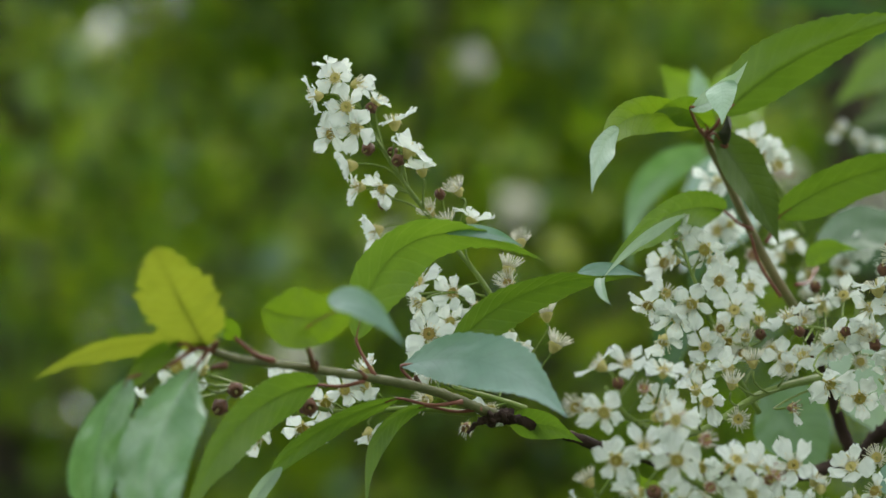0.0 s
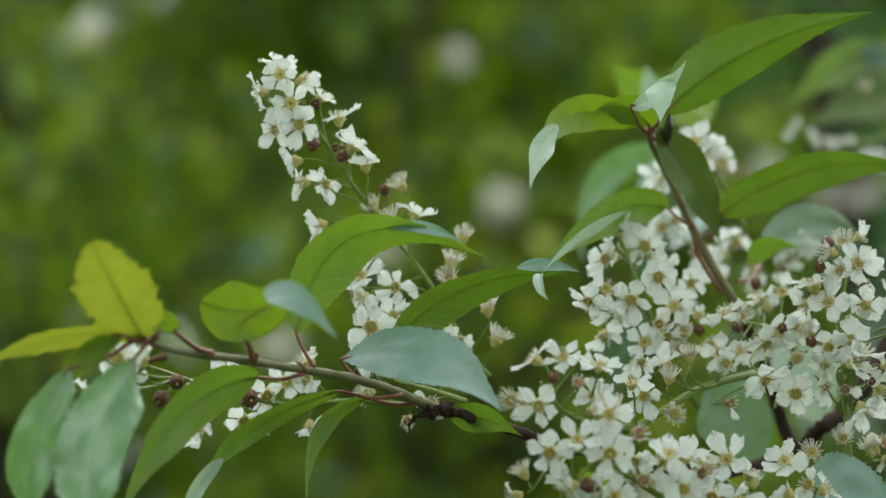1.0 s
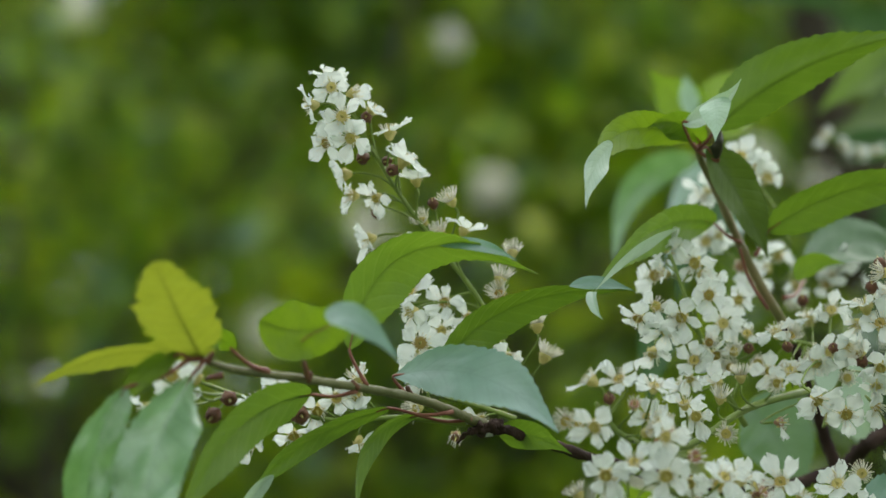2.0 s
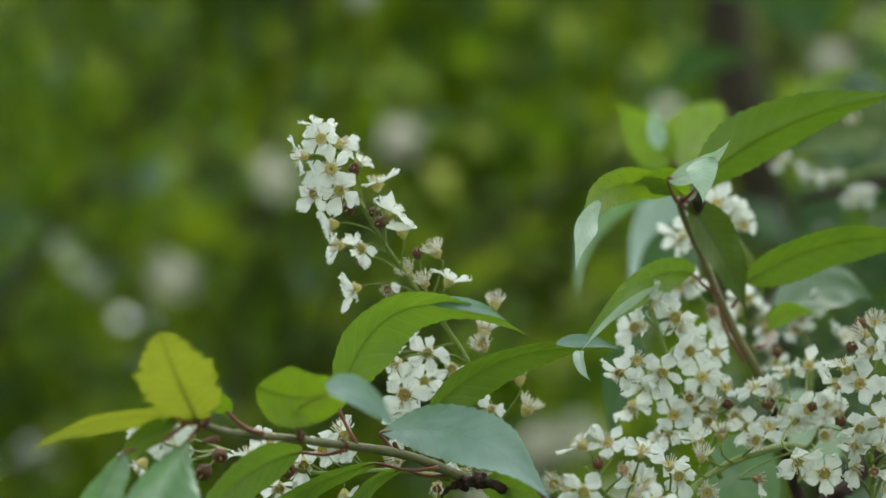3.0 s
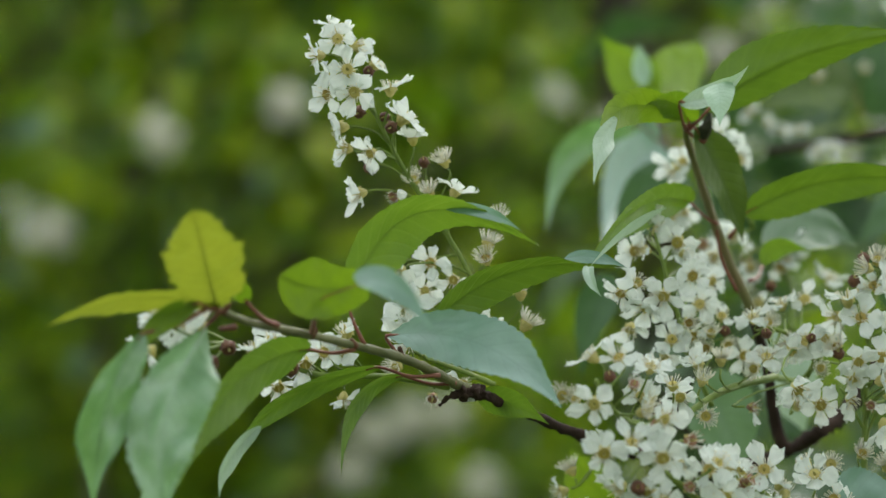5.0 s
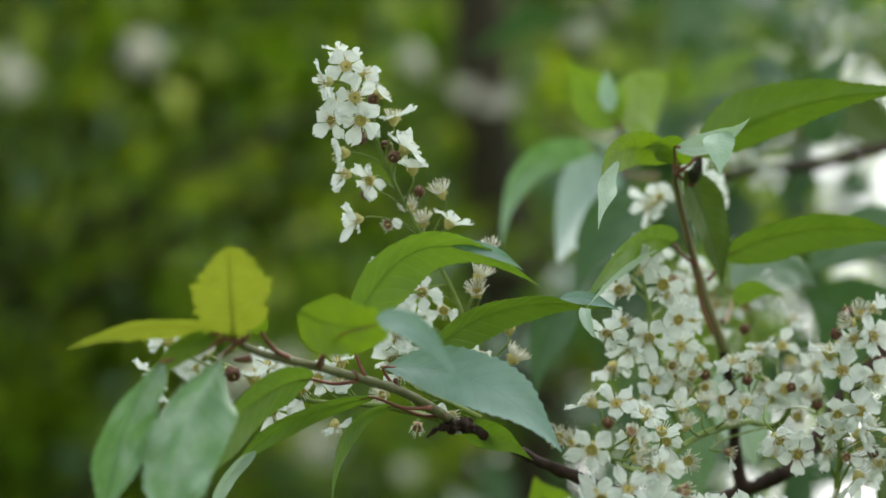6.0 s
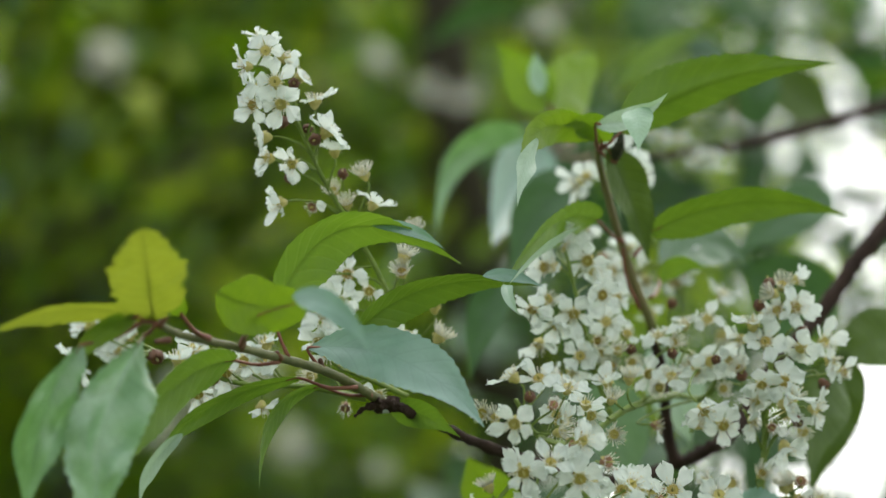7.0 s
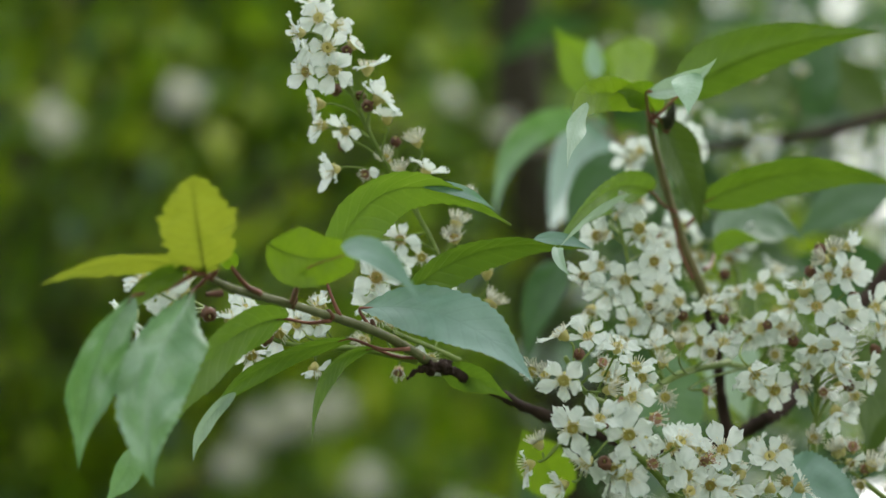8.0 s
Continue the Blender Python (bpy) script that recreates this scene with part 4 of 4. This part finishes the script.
RT.flower((-0.0546, 0.0132, 1.8043), LEFT + DOWN * 0.1 + FRONT * 0.6, "fresh", 0.98)
RT.flower((-0.0445, 0.0173, 1.8046), LEFT * 0.4 + FRONT + UP * 0.1, "rust", 0.93)
RT.flower((-0.0260, 0.0168, 1.8066), UP + FRONT * 0.3 + RIGHT * 0.2, "half", 0.93)
RT.flower((-0.0340, 0.0208, 1.8071), UP + FRONT * 0.4, "bare", 0.93)
RT.flower((-0.0128, 0.0262, 1.8011), UP + RIGHT * 0.4, "bare", 0.93)
RT.flower((-0.0161, 0.0180, 1.7915), UP + FRONT * 0.2, "bare", 1.02)
RT.flower((-0.0167, 0.0170, 1.7865), UP * 0.6 + FRONT, "bare", 0.93)
RT.flower((-0.0061, 0.0210, 1.7775), UP + FRONT * 0.2 + RIGHT * 0.1, "bare", 0.98)
RT.flower((-0.0039, 0.0229, 1.7685), RIGHT * 0.7 + UP + FRONT * 0.3, "bare", 1.02)
RT.flower((-0.0428, 0.0136, 1.7882), FRONT + LEFT * 0.5 + UP * 0.4, "fresh", 1.07)
RT.flower((-0.0426, 0.0101, 1.7807), FRONT + LEFT * 0.5, "fresh", 1.02)
RT.flower((-0.0331, 0.0174, 1.7849), FRONT + UP * 0.3, "fresh", 0.93)
RT.flower((-0.0260, 0.0203, 1.7805), FRONT * 0.8 + LEFT * 0.4, "half", 0.93)
RT.flower((-0.0399, 0.0100, 1.7714), FRONT + DOWN * 0.1, "fresh", 1.12)
RT.flower((-0.0406, 0.0137, 1.7636), FRONT + DOWN * 0.5, "fresh", 1.02)
RT.flower((-0.0344, 0.0211, 1.7771), FRONT + UP * 0.1, "fresh", 0.93)
RT.flower((-0.0192, 0.0219, 1.7732), FRONT + RIGHT * 0.2, "half", 0.93)
RT.flower((-0.0241, 0.0228, 1.7690), FRONT + LEFT * 0.2 + DOWN * 0.3, "rust", 0.93)
RT.flower((-0.0149, 0.0180, 1.7674), FRONT + RIGHT * 0.4, "half", 0.93)
RT.done()

# racemes under the twig
RU = Raceme(branch, [(-0.0267, 0.0032, 1.7456), (-0.0436, -0.0013, 1.7476), (-0.0636, -0.0082, 1.7466), (-0.0800, -0.0241, 1.7491), (-0.0942, -0.0451, 1.7519)], 0.0010, 0.0005, 5, "slender raceme under the twig", 1.1)
RU.flower((-0.0814, -0.0292, 1.7496), FRONT * 0.5 + LEFT * 0.2 + UP * 0.8, "half", 1.05)
RU.flower((-0.0771, -0.0201, 1.7544), UP + FRONT * 0.6, "fresh")
RU.flower((-0.0716, -0.0183, 1.7466), FRONT + DOWN * 0.2, "knob", 1.3)
RU.flower((-0.0678, -0.0118, 1.7488), FRONT * 0.6 + DOWN * 0.6 + RIGHT * 0.2, "half")
RU.flower((-0.0753, -0.0074, 1.7428), DOWN + FRONT * 0.35, "fresh")
RU.flower((-0.0858, -0.0219, 1.7386), DOWN * 0.9 + LEFT * 0.4 + FRONT * 0.3, "half", 1.1)
RU.flower((-0.0569, -0.0038, 1.7401), DOWN * 0.8 + LEFT * 0.5 + FRONT * 0.4, "half", 0.95)
RU.flower((-0.0568, -0.0059, 1.7595), UP * 0.7 + LEFT * 0.4 + FRONT * 0.4, "half", 1.05)
RU.flower((-0.0629, -0.0066, 1.7533), FRONT + UP * 0.2, "fresh")
RU.flower((-0.0574, -0.0048, 1.7546), FRONT + UP * 0.5 + RIGHT * 0.2, "half")
RU.flower((-0.0792, -0.0282, 1.7444), FRONT + LEFT * 0.2, "knob")
RU.flower((-0.0921, -0.0451, 1.7428), FRONT + LEFT * 0.3, "knob", 1.25)
RU.flower((-0.0873, -0.0459, 1.7472), FRONT + UP * 0.2, "knob", 1.15)
RU.flower((-0.1004, -0.0604, 1.7516), FRONT + UP * 0.4 + LEFT * 0.3, "fresh", 1.05)
RU.flower((-0.1056, -0.0657, 1.7525), LEFT + UP * 0.5 + FRONT * 0.3, "half")
RU.flower((-0.0948, -0.0555, 1.7525), UP + FRONT * 0.4, "bare")
RU.flower((-0.1081, -0.0537, 1.7440), LEFT + DOWN * 0.3 + FRONT * 0.5, "fresh", 1.1)
RU.flower((-0.0983, -0.0545, 1.7476), FRONT + UP * 0.2, "fresh")
RU.flower((-0.0385, -0.0004, 1.7577), FRONT, "half")
RU.done()
RV = Raceme(branch, [(-0.0132, 0.0168, 1.7488), (-0.0228, 0.0161, 1.7525), (-0.0331, 0.0173, 1.7564), (-0.0437, 0.0162, 1.7616)], 0.0009, 0.0005, 6, "short raceme behind the twig")
RV.fill(6, 0.1, 1.0, 0.011, 0.6, "fffhbr")
RV.done()

# the dense blossom
SIDES = {"F": FRONT, "L": LEFT * 0.8, "R": RIGHT * 0.8, "U": UP * 0.8, "D": DOWN * 0.8}
KINDS = {"f": "fresh", "h": "half", "b": "bare", "r": "rust", "k": "knob"}


def bunch(raceme, rows):
    """Flowers at given places: kind, the sides that each faces, size."""
    for place, kind, sides, size in rows:
        f = Vector((0, 0, 0))
        for c in sides:
            f += SIDES[c]
        f += Vector([raceme.rng.uniform(-0.22, 0.22) for _ in "xyz"])
        raceme.flower(place, f, KINDS[kind], size)


RA = Raceme(branch, [(0.0734, 0.0505, 1.7589), (0.0545, 0.0268, 1.7502), (0.0364, 0.0041, 1.7365), (0.0243, -0.0208, 1.7334), (0.0172, -0.0364, 1.7348), (0.0122, -0.0429, 1.7415)], 0.0012, 0.0007, 7, "white flower raceme on a curved green stalk")
bunch(RA, [((0.0110, -0.0423, 1.7481), "h", "UUL", 1.05), ((0.0185, -0.0403, 1.7483), "f", "UF", 1.1), ((0.0157, -0.0452, 1.7424), "k", "FU", 0.95), ((0.0225, -0.0447, 1.7404), "r", "FU", 0.95),
           ((0.0116, -0.0465, 1.7343), "f", "F", 1.15), ((0.0035, -0.0371, 1.7379), "b", "LF", 1.0), ((0.0279, -0.0339, 1.7471), "f", "FUR", 1.1), ((0.0310, -0.0392, 1.7335), "r", "FU", 1.1),
           ((0.0285, -0.0406, 1.7304), "r", "F", 1.0), ((0.0359, -0.0131, 1.7456), "h", "FU", 1.0), ((0.0390, -0.0025, 1.7435), "f", "F", 1.0), ((0.0464, 0.0063, 1.7503), "b", "FU", 1.0),
           ((0.0255, -0.0273, 1.7399), "f", "FU", 0.95), ((0.0527, 0.0149, 1.7580), "b", "U", 1.0), ((0.0454, 0.0103, 1.7557), "f", "FU", 1.0)])
RA.fill(6, 0.1, 0.95, 0.010, 0.5, "bbbhk", 0.3, 1.0)
RA.done()
RB = Raceme(branch, [(0.0499, -0.0148, 1.7055), (0.0382, -0.0319, 1.7135), (0.0224, -0.0410, 1.7226), (0.0145, -0.0395, 1.7256)], 0.0012, 0.0006, 8, "full white raceme on a thick pale stalk")
bunch(RB, [((0.0141, -0.0507, 1.7205), "f", "F", 1.2), ((0.0217, -0.0494, 1.7239), "f", "FU", 1.15), ((0.0300, -0.0486, 1.7198), "f", "F", 1.1), ((0.0380, -0.0456, 1.7252), "r", "FR", 1.15),
           ((0.0182, -0.0447, 1.7116), "f", "FLD", 1.2), ((0.0234, -0.0489, 1.7117), "k", "F", 1.15), ((0.0267, -0.0412, 1.7094), "f", "FDR", 1.1), ((0.0059, -0.0379, 1.7178), "b", "LU", 1.0),
           ((0.0032, -0.0365, 1.7114), "h", "LD", 1.1), ((0.0382, -0.0390, 1.7135), "r", "F", 1.1), ((0.0439, -0.0331, 1.7191), "f", "FU", 1.1), ((0.0499, -0.0284, 1.7211), "h", "UR", 1.1),
           ((0.0487, -0.0315, 1.7116), "f", "F", 1.15), ((0.0539, -0.0293, 1.7160), "r", "FR", 1.05), ((0.0128, -0.0375, 1.7062), "f", "LD", 1.1), ((0.0361, -0.0332, 1.7199), "f", "FD", 1.05)])
RB.fill(7, 0.0, 0.7, 0.014, 0.9, "fffhr", 0.1, 1.1)
RB.done()
RC = Raceme(branch, [(0.0542, 0.0525, 1.7494), (0.0466, 0.0444, 1.7637), (0.0397, 0.0326, 1.7806), (0.0344, 0.0308, 1.7985)], 0.0009, 0.0005, 9, "white raceme with dark flower centres")
bunch(RC, [((0.0449, 0.0217, 1.7837), "f", "F", 1.15), ((0.0365, 0.0230, 1.7776), "f", "F", 1.2), ((0.0489, 0.0392, 1.7786), "f", "F", 1.1), ((0.0237, 0.0229, 1.7781), "f", "LFD", 1.15),
           ((0.0292, 0.0281, 1.7827), "h", "FU", 1.05), ((0.0316, 0.0257, 1.7743), "f", "FD", 1.15), ((0.0273, 0.0330, 1.7690), "h", "LDD", 1.1), ((0.0415, 0.0324, 1.7960), "f", "F", 1.15),
           ((0.0327, 0.0410, 1.8038), "f", "FU", 1.05), ((0.0361, 0.0385, 1.8008), "h", "FUR", 1.0), ((0.0292, 0.0398, 1.7946), "h", "LF", 1.05), ((0.0465, 0.0434, 1.7924), "f", "FUR", 1.0),
           ((0.0560, 0.0418, 1.7757), "h", "FU", 1.0), ((0.0396, 0.0286, 1.7657), "f", "F", 1.15), ((0.0461, 0.0333, 1.7677), "f", "FR", 1.05), ((0.0559, 0.0329, 1.7695), "k", "FU", 0.95),
           ((0.0502, 0.0341, 1.7641), "b", "UF", 1.0), ((0.0380, 0.0347, 1.7612), "f", "FD", 1.0), ((0.0543, 0.0544, 1.7888), "f", "FR", 1.1)])
RC.fill(6, 0.1, 1.0, 0.012, 0.6, "fhhbb", 0.2, 1.0)
RC.done()
RD = Raceme(branch, [(0.0761, 0.0654, 1.7608), (0.0812, 0.0457, 1.7575), (0.0839, 0.0389, 1.7651), (0.0753, 0.0379, 1.7700), (0.0658, 0.0374, 1.7724)], 0.0011, 0.0006, 10, "white raceme in the middle of the cluster")
bunch(RD, [((0.0641, 0.0320, 1.7740), "f", "FU", 1.2), ((0.0738, 0.0049, 1.7475), "f", "F", 1.25), ((0.0676, 0.0265, 1.7609), "f", "FU", 1.2), ((0.0745, 0.0459, 1.7807), "f", "U", 1.05),
           ((0.0817, 0.0455, 1.7822), "h", "UF", 1.0), ((0.0797, 0.0285, 1.7663), "f", "F", 1.15), ((0.0802, 0.0214, 1.7660), "k", "FU", 0.9), ((0.0883, 0.0223, 1.7619), "k", "FU", 1.0),
           ((0.0854, 0.0283, 1.7671), "f", "FR", 1.0), ((0.0753, 0.0292, 1.7629), "f", "FD", 1.1), ((0.0825, 0.0196, 1.7457), "f", "FD", 1.2), ((0.0842, 0.0301, 1.7584), "b", "F", 0.9),
           ((0.0620, 0.0344, 1.7622), "f", "LF", 1.1), ((0.0669, 0.0231, 1.7675), "k", "FU", 0.9), ((0.0639, 0.0277, 1.7457), "r", "RF", 0.9), ((0.0745, 0.0692, 1.7911), "k", "UF", 1.0)])
RD.fill(4, 0.1, 1.0, 0.011, 0.5, "bbbhk", 0.3, 1.0)
RD.done()
RE = Raceme(branch, [(0.0969, 0.0350, 1.7116), (0.0970, 0.0301, 1.7347), (0.0971, 0.0252, 1.7578), (0.0991, 0.0229, 1.7780), (0.1007, 0.0216, 1.7890)], 0.0012, 0.0005, 11, "upright white raceme on a green stalk")
bunch(RE, [((0.0923, 0.0178, 1.7830), "k", "FU", 1.0), ((0.0999, 0.0204, 1.7899), "b", "FU", 1.2), ((0.1049, 0.0220, 1.7920), "h", "RU", 1.0), ((0.1032, 0.0158, 1.7825), "f", "FR", 1.2),
           ((0.0900, 0.0159, 1.7771), "f", "FU", 1.25), ((0.0984, 0.0201, 1.7819), "f", "FU", 1.1), ((0.1058, 0.0174, 1.7753), "k", "F", 1.0), ((0.0937, 0.0142, 1.7711), "f", "FU", 1.15),
           ((0.1045, 0.0145, 1.7696), "f", "F", 1.15), ((0.1131, 0.0199, 1.7731), "f", "FRU", 1.2), ((0.1162, 0.0231, 1.7676), "h", "RDF", 1.1), ((0.0874, 0.0221, 1.7725), "f", "FL", 1.15),
           ((0.0930, 0.0149, 1.7580), "f", "FD", 1.1), ((0.0994, 0.0126, 1.7590), "f", "F", 1.2), ((0.1140, 0.0227, 1.7600), "k", "FD", 1.05), ((0.1206, 0.0257, 1.7648), "h", "RF", 1.0)])
bunch(RE, [((0.1028, 0.0114, 1.7552), "h", "FRU", 1.15), ((0.0915, 0.0160, 1.7530), "f", "FD", 1.05), ((0.0912, 0.0173, 1.7468), "h", "FD", 1.0), ((0.0997, 0.0120, 1.7522), "f", "FR", 1.1),
           ((0.1040, 0.0131, 1.7471), "k", "FD", 0.95), ((0.1063, 0.0157, 1.7445), "h", "DF", 1.0), ((0.1095, 0.0143, 1.7514), "f", "RF", 1.1), ((0.1014, 0.0188, 1.7395), "f", "DDF", 1.2),
           ((0.0951, 0.0224, 1.7322), "b", "FU", 1.05), ((0.0860, 0.0232, 1.7288), "b", "LUF", 1.1), ((0.0969, 0.0175, 1.7456), "r", "FD", 0.85), ((0.0943, 0.0272, 1.7241), "k", "LF", 0.9)])
RE.fill(5, 0.35, 1.0, 0.011, 0.5, "bbhk", 0.3, 1.0)
RE.done()
RF = Raceme(branch, [(0.0807, 0.0151, 1.7090), (0.0669, -0.0062, 1.7128), (0.0595, -0.0171, 1.7161), (0.0562, -0.0176, 1.7184)], 0.0011, 0.0006, 12, "white raceme low in the cluster")
bunch(RF, [((0.0610, -0.0182, 1.7214), "f", "FU", 1.15), ((0.0773, -0.0031, 1.7224), "f", "FLU", 1.1), ((0.0564, -0.0260, 1.7099), "f", "F", 1.15), ((0.0775, -0.0012, 1.7136), "h", "UL", 1.05),
           ((0.0836, 0.0033, 1.7162), "h", "FU", 1.05), ((0.0885, 0.0037, 1.7147), "h", "RU", 1.0), ((0.0640, -0.0159, 1.7103), "f", "FR", 1.1), ((0.0671, -0.0075, 1.7191), "h", "UR", 1.0),
           ((0.0547, -0.0181, 1.7209), "h", "UF", 1.0), ((0.0488, -0.0263, 1.7115), "r", "F", 1.05), ((0.0585, -0.0161, 1.7116), "f", "F", 1.1), ((0.0682, -0.0069, 1.7164), "b", "U", 1.0)])
RF.done()
RG = Raceme(branch, [(0.1269, 0.0349, 1.7120), (0.1167, 0.0335, 1.7185), (0.1099, 0.0325, 1.7233), (0.1055, 0.0315, 1.7282)], 0.0010, 0.0005, 13, "nearly spent raceme with bare stamens")
bunch(RG, [((0.1041, 0.0270, 1.7299), "b", "UL", 1.1), ((0.1081, 0.0268, 1.7310), "r", "UF", 1.1), ((0.1139, 0.0259, 1.7256), "b", "UF", 1.1), ((0.1075, 0.0259, 1.7255), "h", "DF", 0.9),
           ((0.1204, 0.0294, 1.7187), "r", "UF", 1.1), ((0.1107, 0.0272, 1.7193), "b", "FL", 1.0), ((0.0790, 0.0271, 1.7296), "h", "UL", 1.05), ((0.1033, 0.0271, 1.7292), "b", "U", 1.0), ((0.1123, 0.0281, 1.7246), "r", "FU", 1.0)])
RG.done()
RH = Raceme(branch, [(0.0735, 0.1047, 1.8165), (0.0676, 0.1016, 1.8310), (0.0581, 0.0997, 1.8400), (0.0471, 0.1017, 1.8307), (0.0482, 0.1044, 1.8179)], 0.0009, 0.0005, 14, "white raceme behind the shoot")
bunch(RH, [((0.0587, 0.0887, 1.8437), "f", "FU", 1.2), ((0.0636, 0.0895, 1.8398), "f", "F", 1.1), ((0.0669, 0.0903, 1.8363), "h", "FR", 1.1), ((0.0463, 0.1008, 1.8347), "f", "FL", 1.2),
           ((0.0496, 0.1002, 1.8377), "f", "F", 1.0), ((0.0461, 0.1040, 1.8197), "f", "FL", 1.2), ((0.0502, 0.1037, 1.8213), "f", "F", 1.1), ((0.0567, 0.1058, 1.8111), "r", "F", 1.2), ((0.0605, 0.1067, 1.8072), "f", "FR", 1.2)])
RH.done()
RI = Raceme(branch, [(0.0894, 0.1313, 1.7876), (0.0902, 0.1379, 1.8045), (0.0804, 0.1356, 1.8156), (0.0708, 0.1364, 1.8117)], 0.0010, 0.0005, 15, "cream fading raceme behind the cluster")
RI.fill(11, 0.0, 1.0, 0.013, 0.6, "bbbhhhrf", 0.3, 1.1)
RI.done()

# ---- the branch behind ----
back = thing("flowering_branch", (0.2200, 0.3762, 1.9338), "dark bird cherry branch behind with leaves and white blossom", "branch")
stem(back, "twig", [(0.1065, 0.3228, 1.8966), (0.1271, 0.3318, 1.9023), (0.1553, 0.3404, 1.9101), (0.1860, 0.3580, 1.9236), (0.2376, 0.3739, 1.9447)], 0.0015, 0.0031, BARK, "dark thin twig")
stem(back, "twig", [(0.2351, 0.3741, 1.9438), (0.5, 0.38, 1.95), (0.74, 0.28, 1.80)], 0.0022, 0.007, BARK, "dark branch")
leaf(back, (0.0500, 0.2070, 1.8862), (0.0405, 0.2130, 1.8990), (0.0293, 0.2160, 1.9135), 0.0105, (-12, -16), 10, LEAF_BRIGHT, "green leaf folded along its midrib", (0.0602, 0.2541, 1.8780), 0, 0.05, 40)
leaf(back, (0.0448, 0.2010, 1.8900), (0.0440, 0.2020, 1.8990), (0.0430, 0.2030, 1.9070), 0.0040, (10, 0), 8, LEAF_SHEEN, "pale upper side of the folded leaf", None, 0, 0.05, 55)
leaf(back, (0.0505, 0.2060, 1.8858), (0.0590, 0.2220, 1.9005), (0.0715, 0.2360, 1.9150), 0.0128, (14, 14), 10, LEAF_BRIGHT, "bright green leaf behind the shoot", (0.0602, 0.2541, 1.8780), 0.2, 0.05, 41)
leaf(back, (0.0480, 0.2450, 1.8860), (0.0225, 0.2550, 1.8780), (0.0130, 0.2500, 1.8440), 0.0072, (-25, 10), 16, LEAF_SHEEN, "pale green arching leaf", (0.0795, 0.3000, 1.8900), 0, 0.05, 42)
leaf(back, (0.0620, 0.3001, 1.8960), (0.0440, 0.2750, 1.8690), (0.0330, 0.2300, 1.8370), 0.0195, (-24, -16), 14, LEAF_SKY_TINT, "broad cool green leaf, hanging", (0.0760, 0.3300, 1.9020), 0, 0.05, 43)
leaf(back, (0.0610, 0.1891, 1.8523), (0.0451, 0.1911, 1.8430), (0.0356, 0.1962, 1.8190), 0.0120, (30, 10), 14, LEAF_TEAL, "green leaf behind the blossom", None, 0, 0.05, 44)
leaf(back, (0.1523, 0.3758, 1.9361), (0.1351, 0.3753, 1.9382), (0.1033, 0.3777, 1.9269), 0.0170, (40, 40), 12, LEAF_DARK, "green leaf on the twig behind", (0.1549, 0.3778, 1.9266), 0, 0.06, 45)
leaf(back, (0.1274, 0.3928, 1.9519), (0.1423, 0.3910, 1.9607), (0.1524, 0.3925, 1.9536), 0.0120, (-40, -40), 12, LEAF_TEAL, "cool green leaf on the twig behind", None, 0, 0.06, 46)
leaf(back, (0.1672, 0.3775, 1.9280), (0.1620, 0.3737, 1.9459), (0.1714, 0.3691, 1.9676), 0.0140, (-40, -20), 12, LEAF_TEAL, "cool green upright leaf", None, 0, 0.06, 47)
leaf(back, (0.1480, 0.3924, 1.9541), (0.1262, 0.3915, 1.9580), (0.1006, 0.3948, 1.9427), 0.0150, (40, 30), 12, LEAF, "green leaf on the twig behind", None, 0, 0.06, 48)
leaf(back, (0.2002, 0.3965, 1.9349), (0.1799, 0.3934, 1.9492), (0.1672, 0.3904, 1.9636), 0.0140, (20, 20), 12, LEAF_DARK, "green leaf on the twig behind", None, 0, 0.06, 49)
RJ = Raceme(back, [(0.1436, 0.3495, 1.9152), (0.1233, 0.3404, 1.9100), (0.1089, 0.3397, 1.9133), (0.0984, 0.3291, 1.9152)], 0.001, 0.0005, 16, "white raceme on the twig behind")
bunch(RJ, [((0.0998, 0.3291, 1.9152), "h", "FL", 0.85), ((0.1079, 0.3301, 1.9103), "h", "F", 0.72), ((0.1136, 0.3307, 1.9076), "h", "FD", 0.72), ((0.1202, 0.3307, 1.9077), "h", "F", 0.72),
           ((0.1275, 0.3227, 1.8971), "f", "FD", 1.0), ((0.1327, 0.3224, 1.8986), "f", "F", 1.0), ((0.1320, 0.3550, 1.9376), "b", "FU", 1.0), ((0.1518, 0.3542, 1.9412), "b", "FU", 0.9)])
RJ.done()
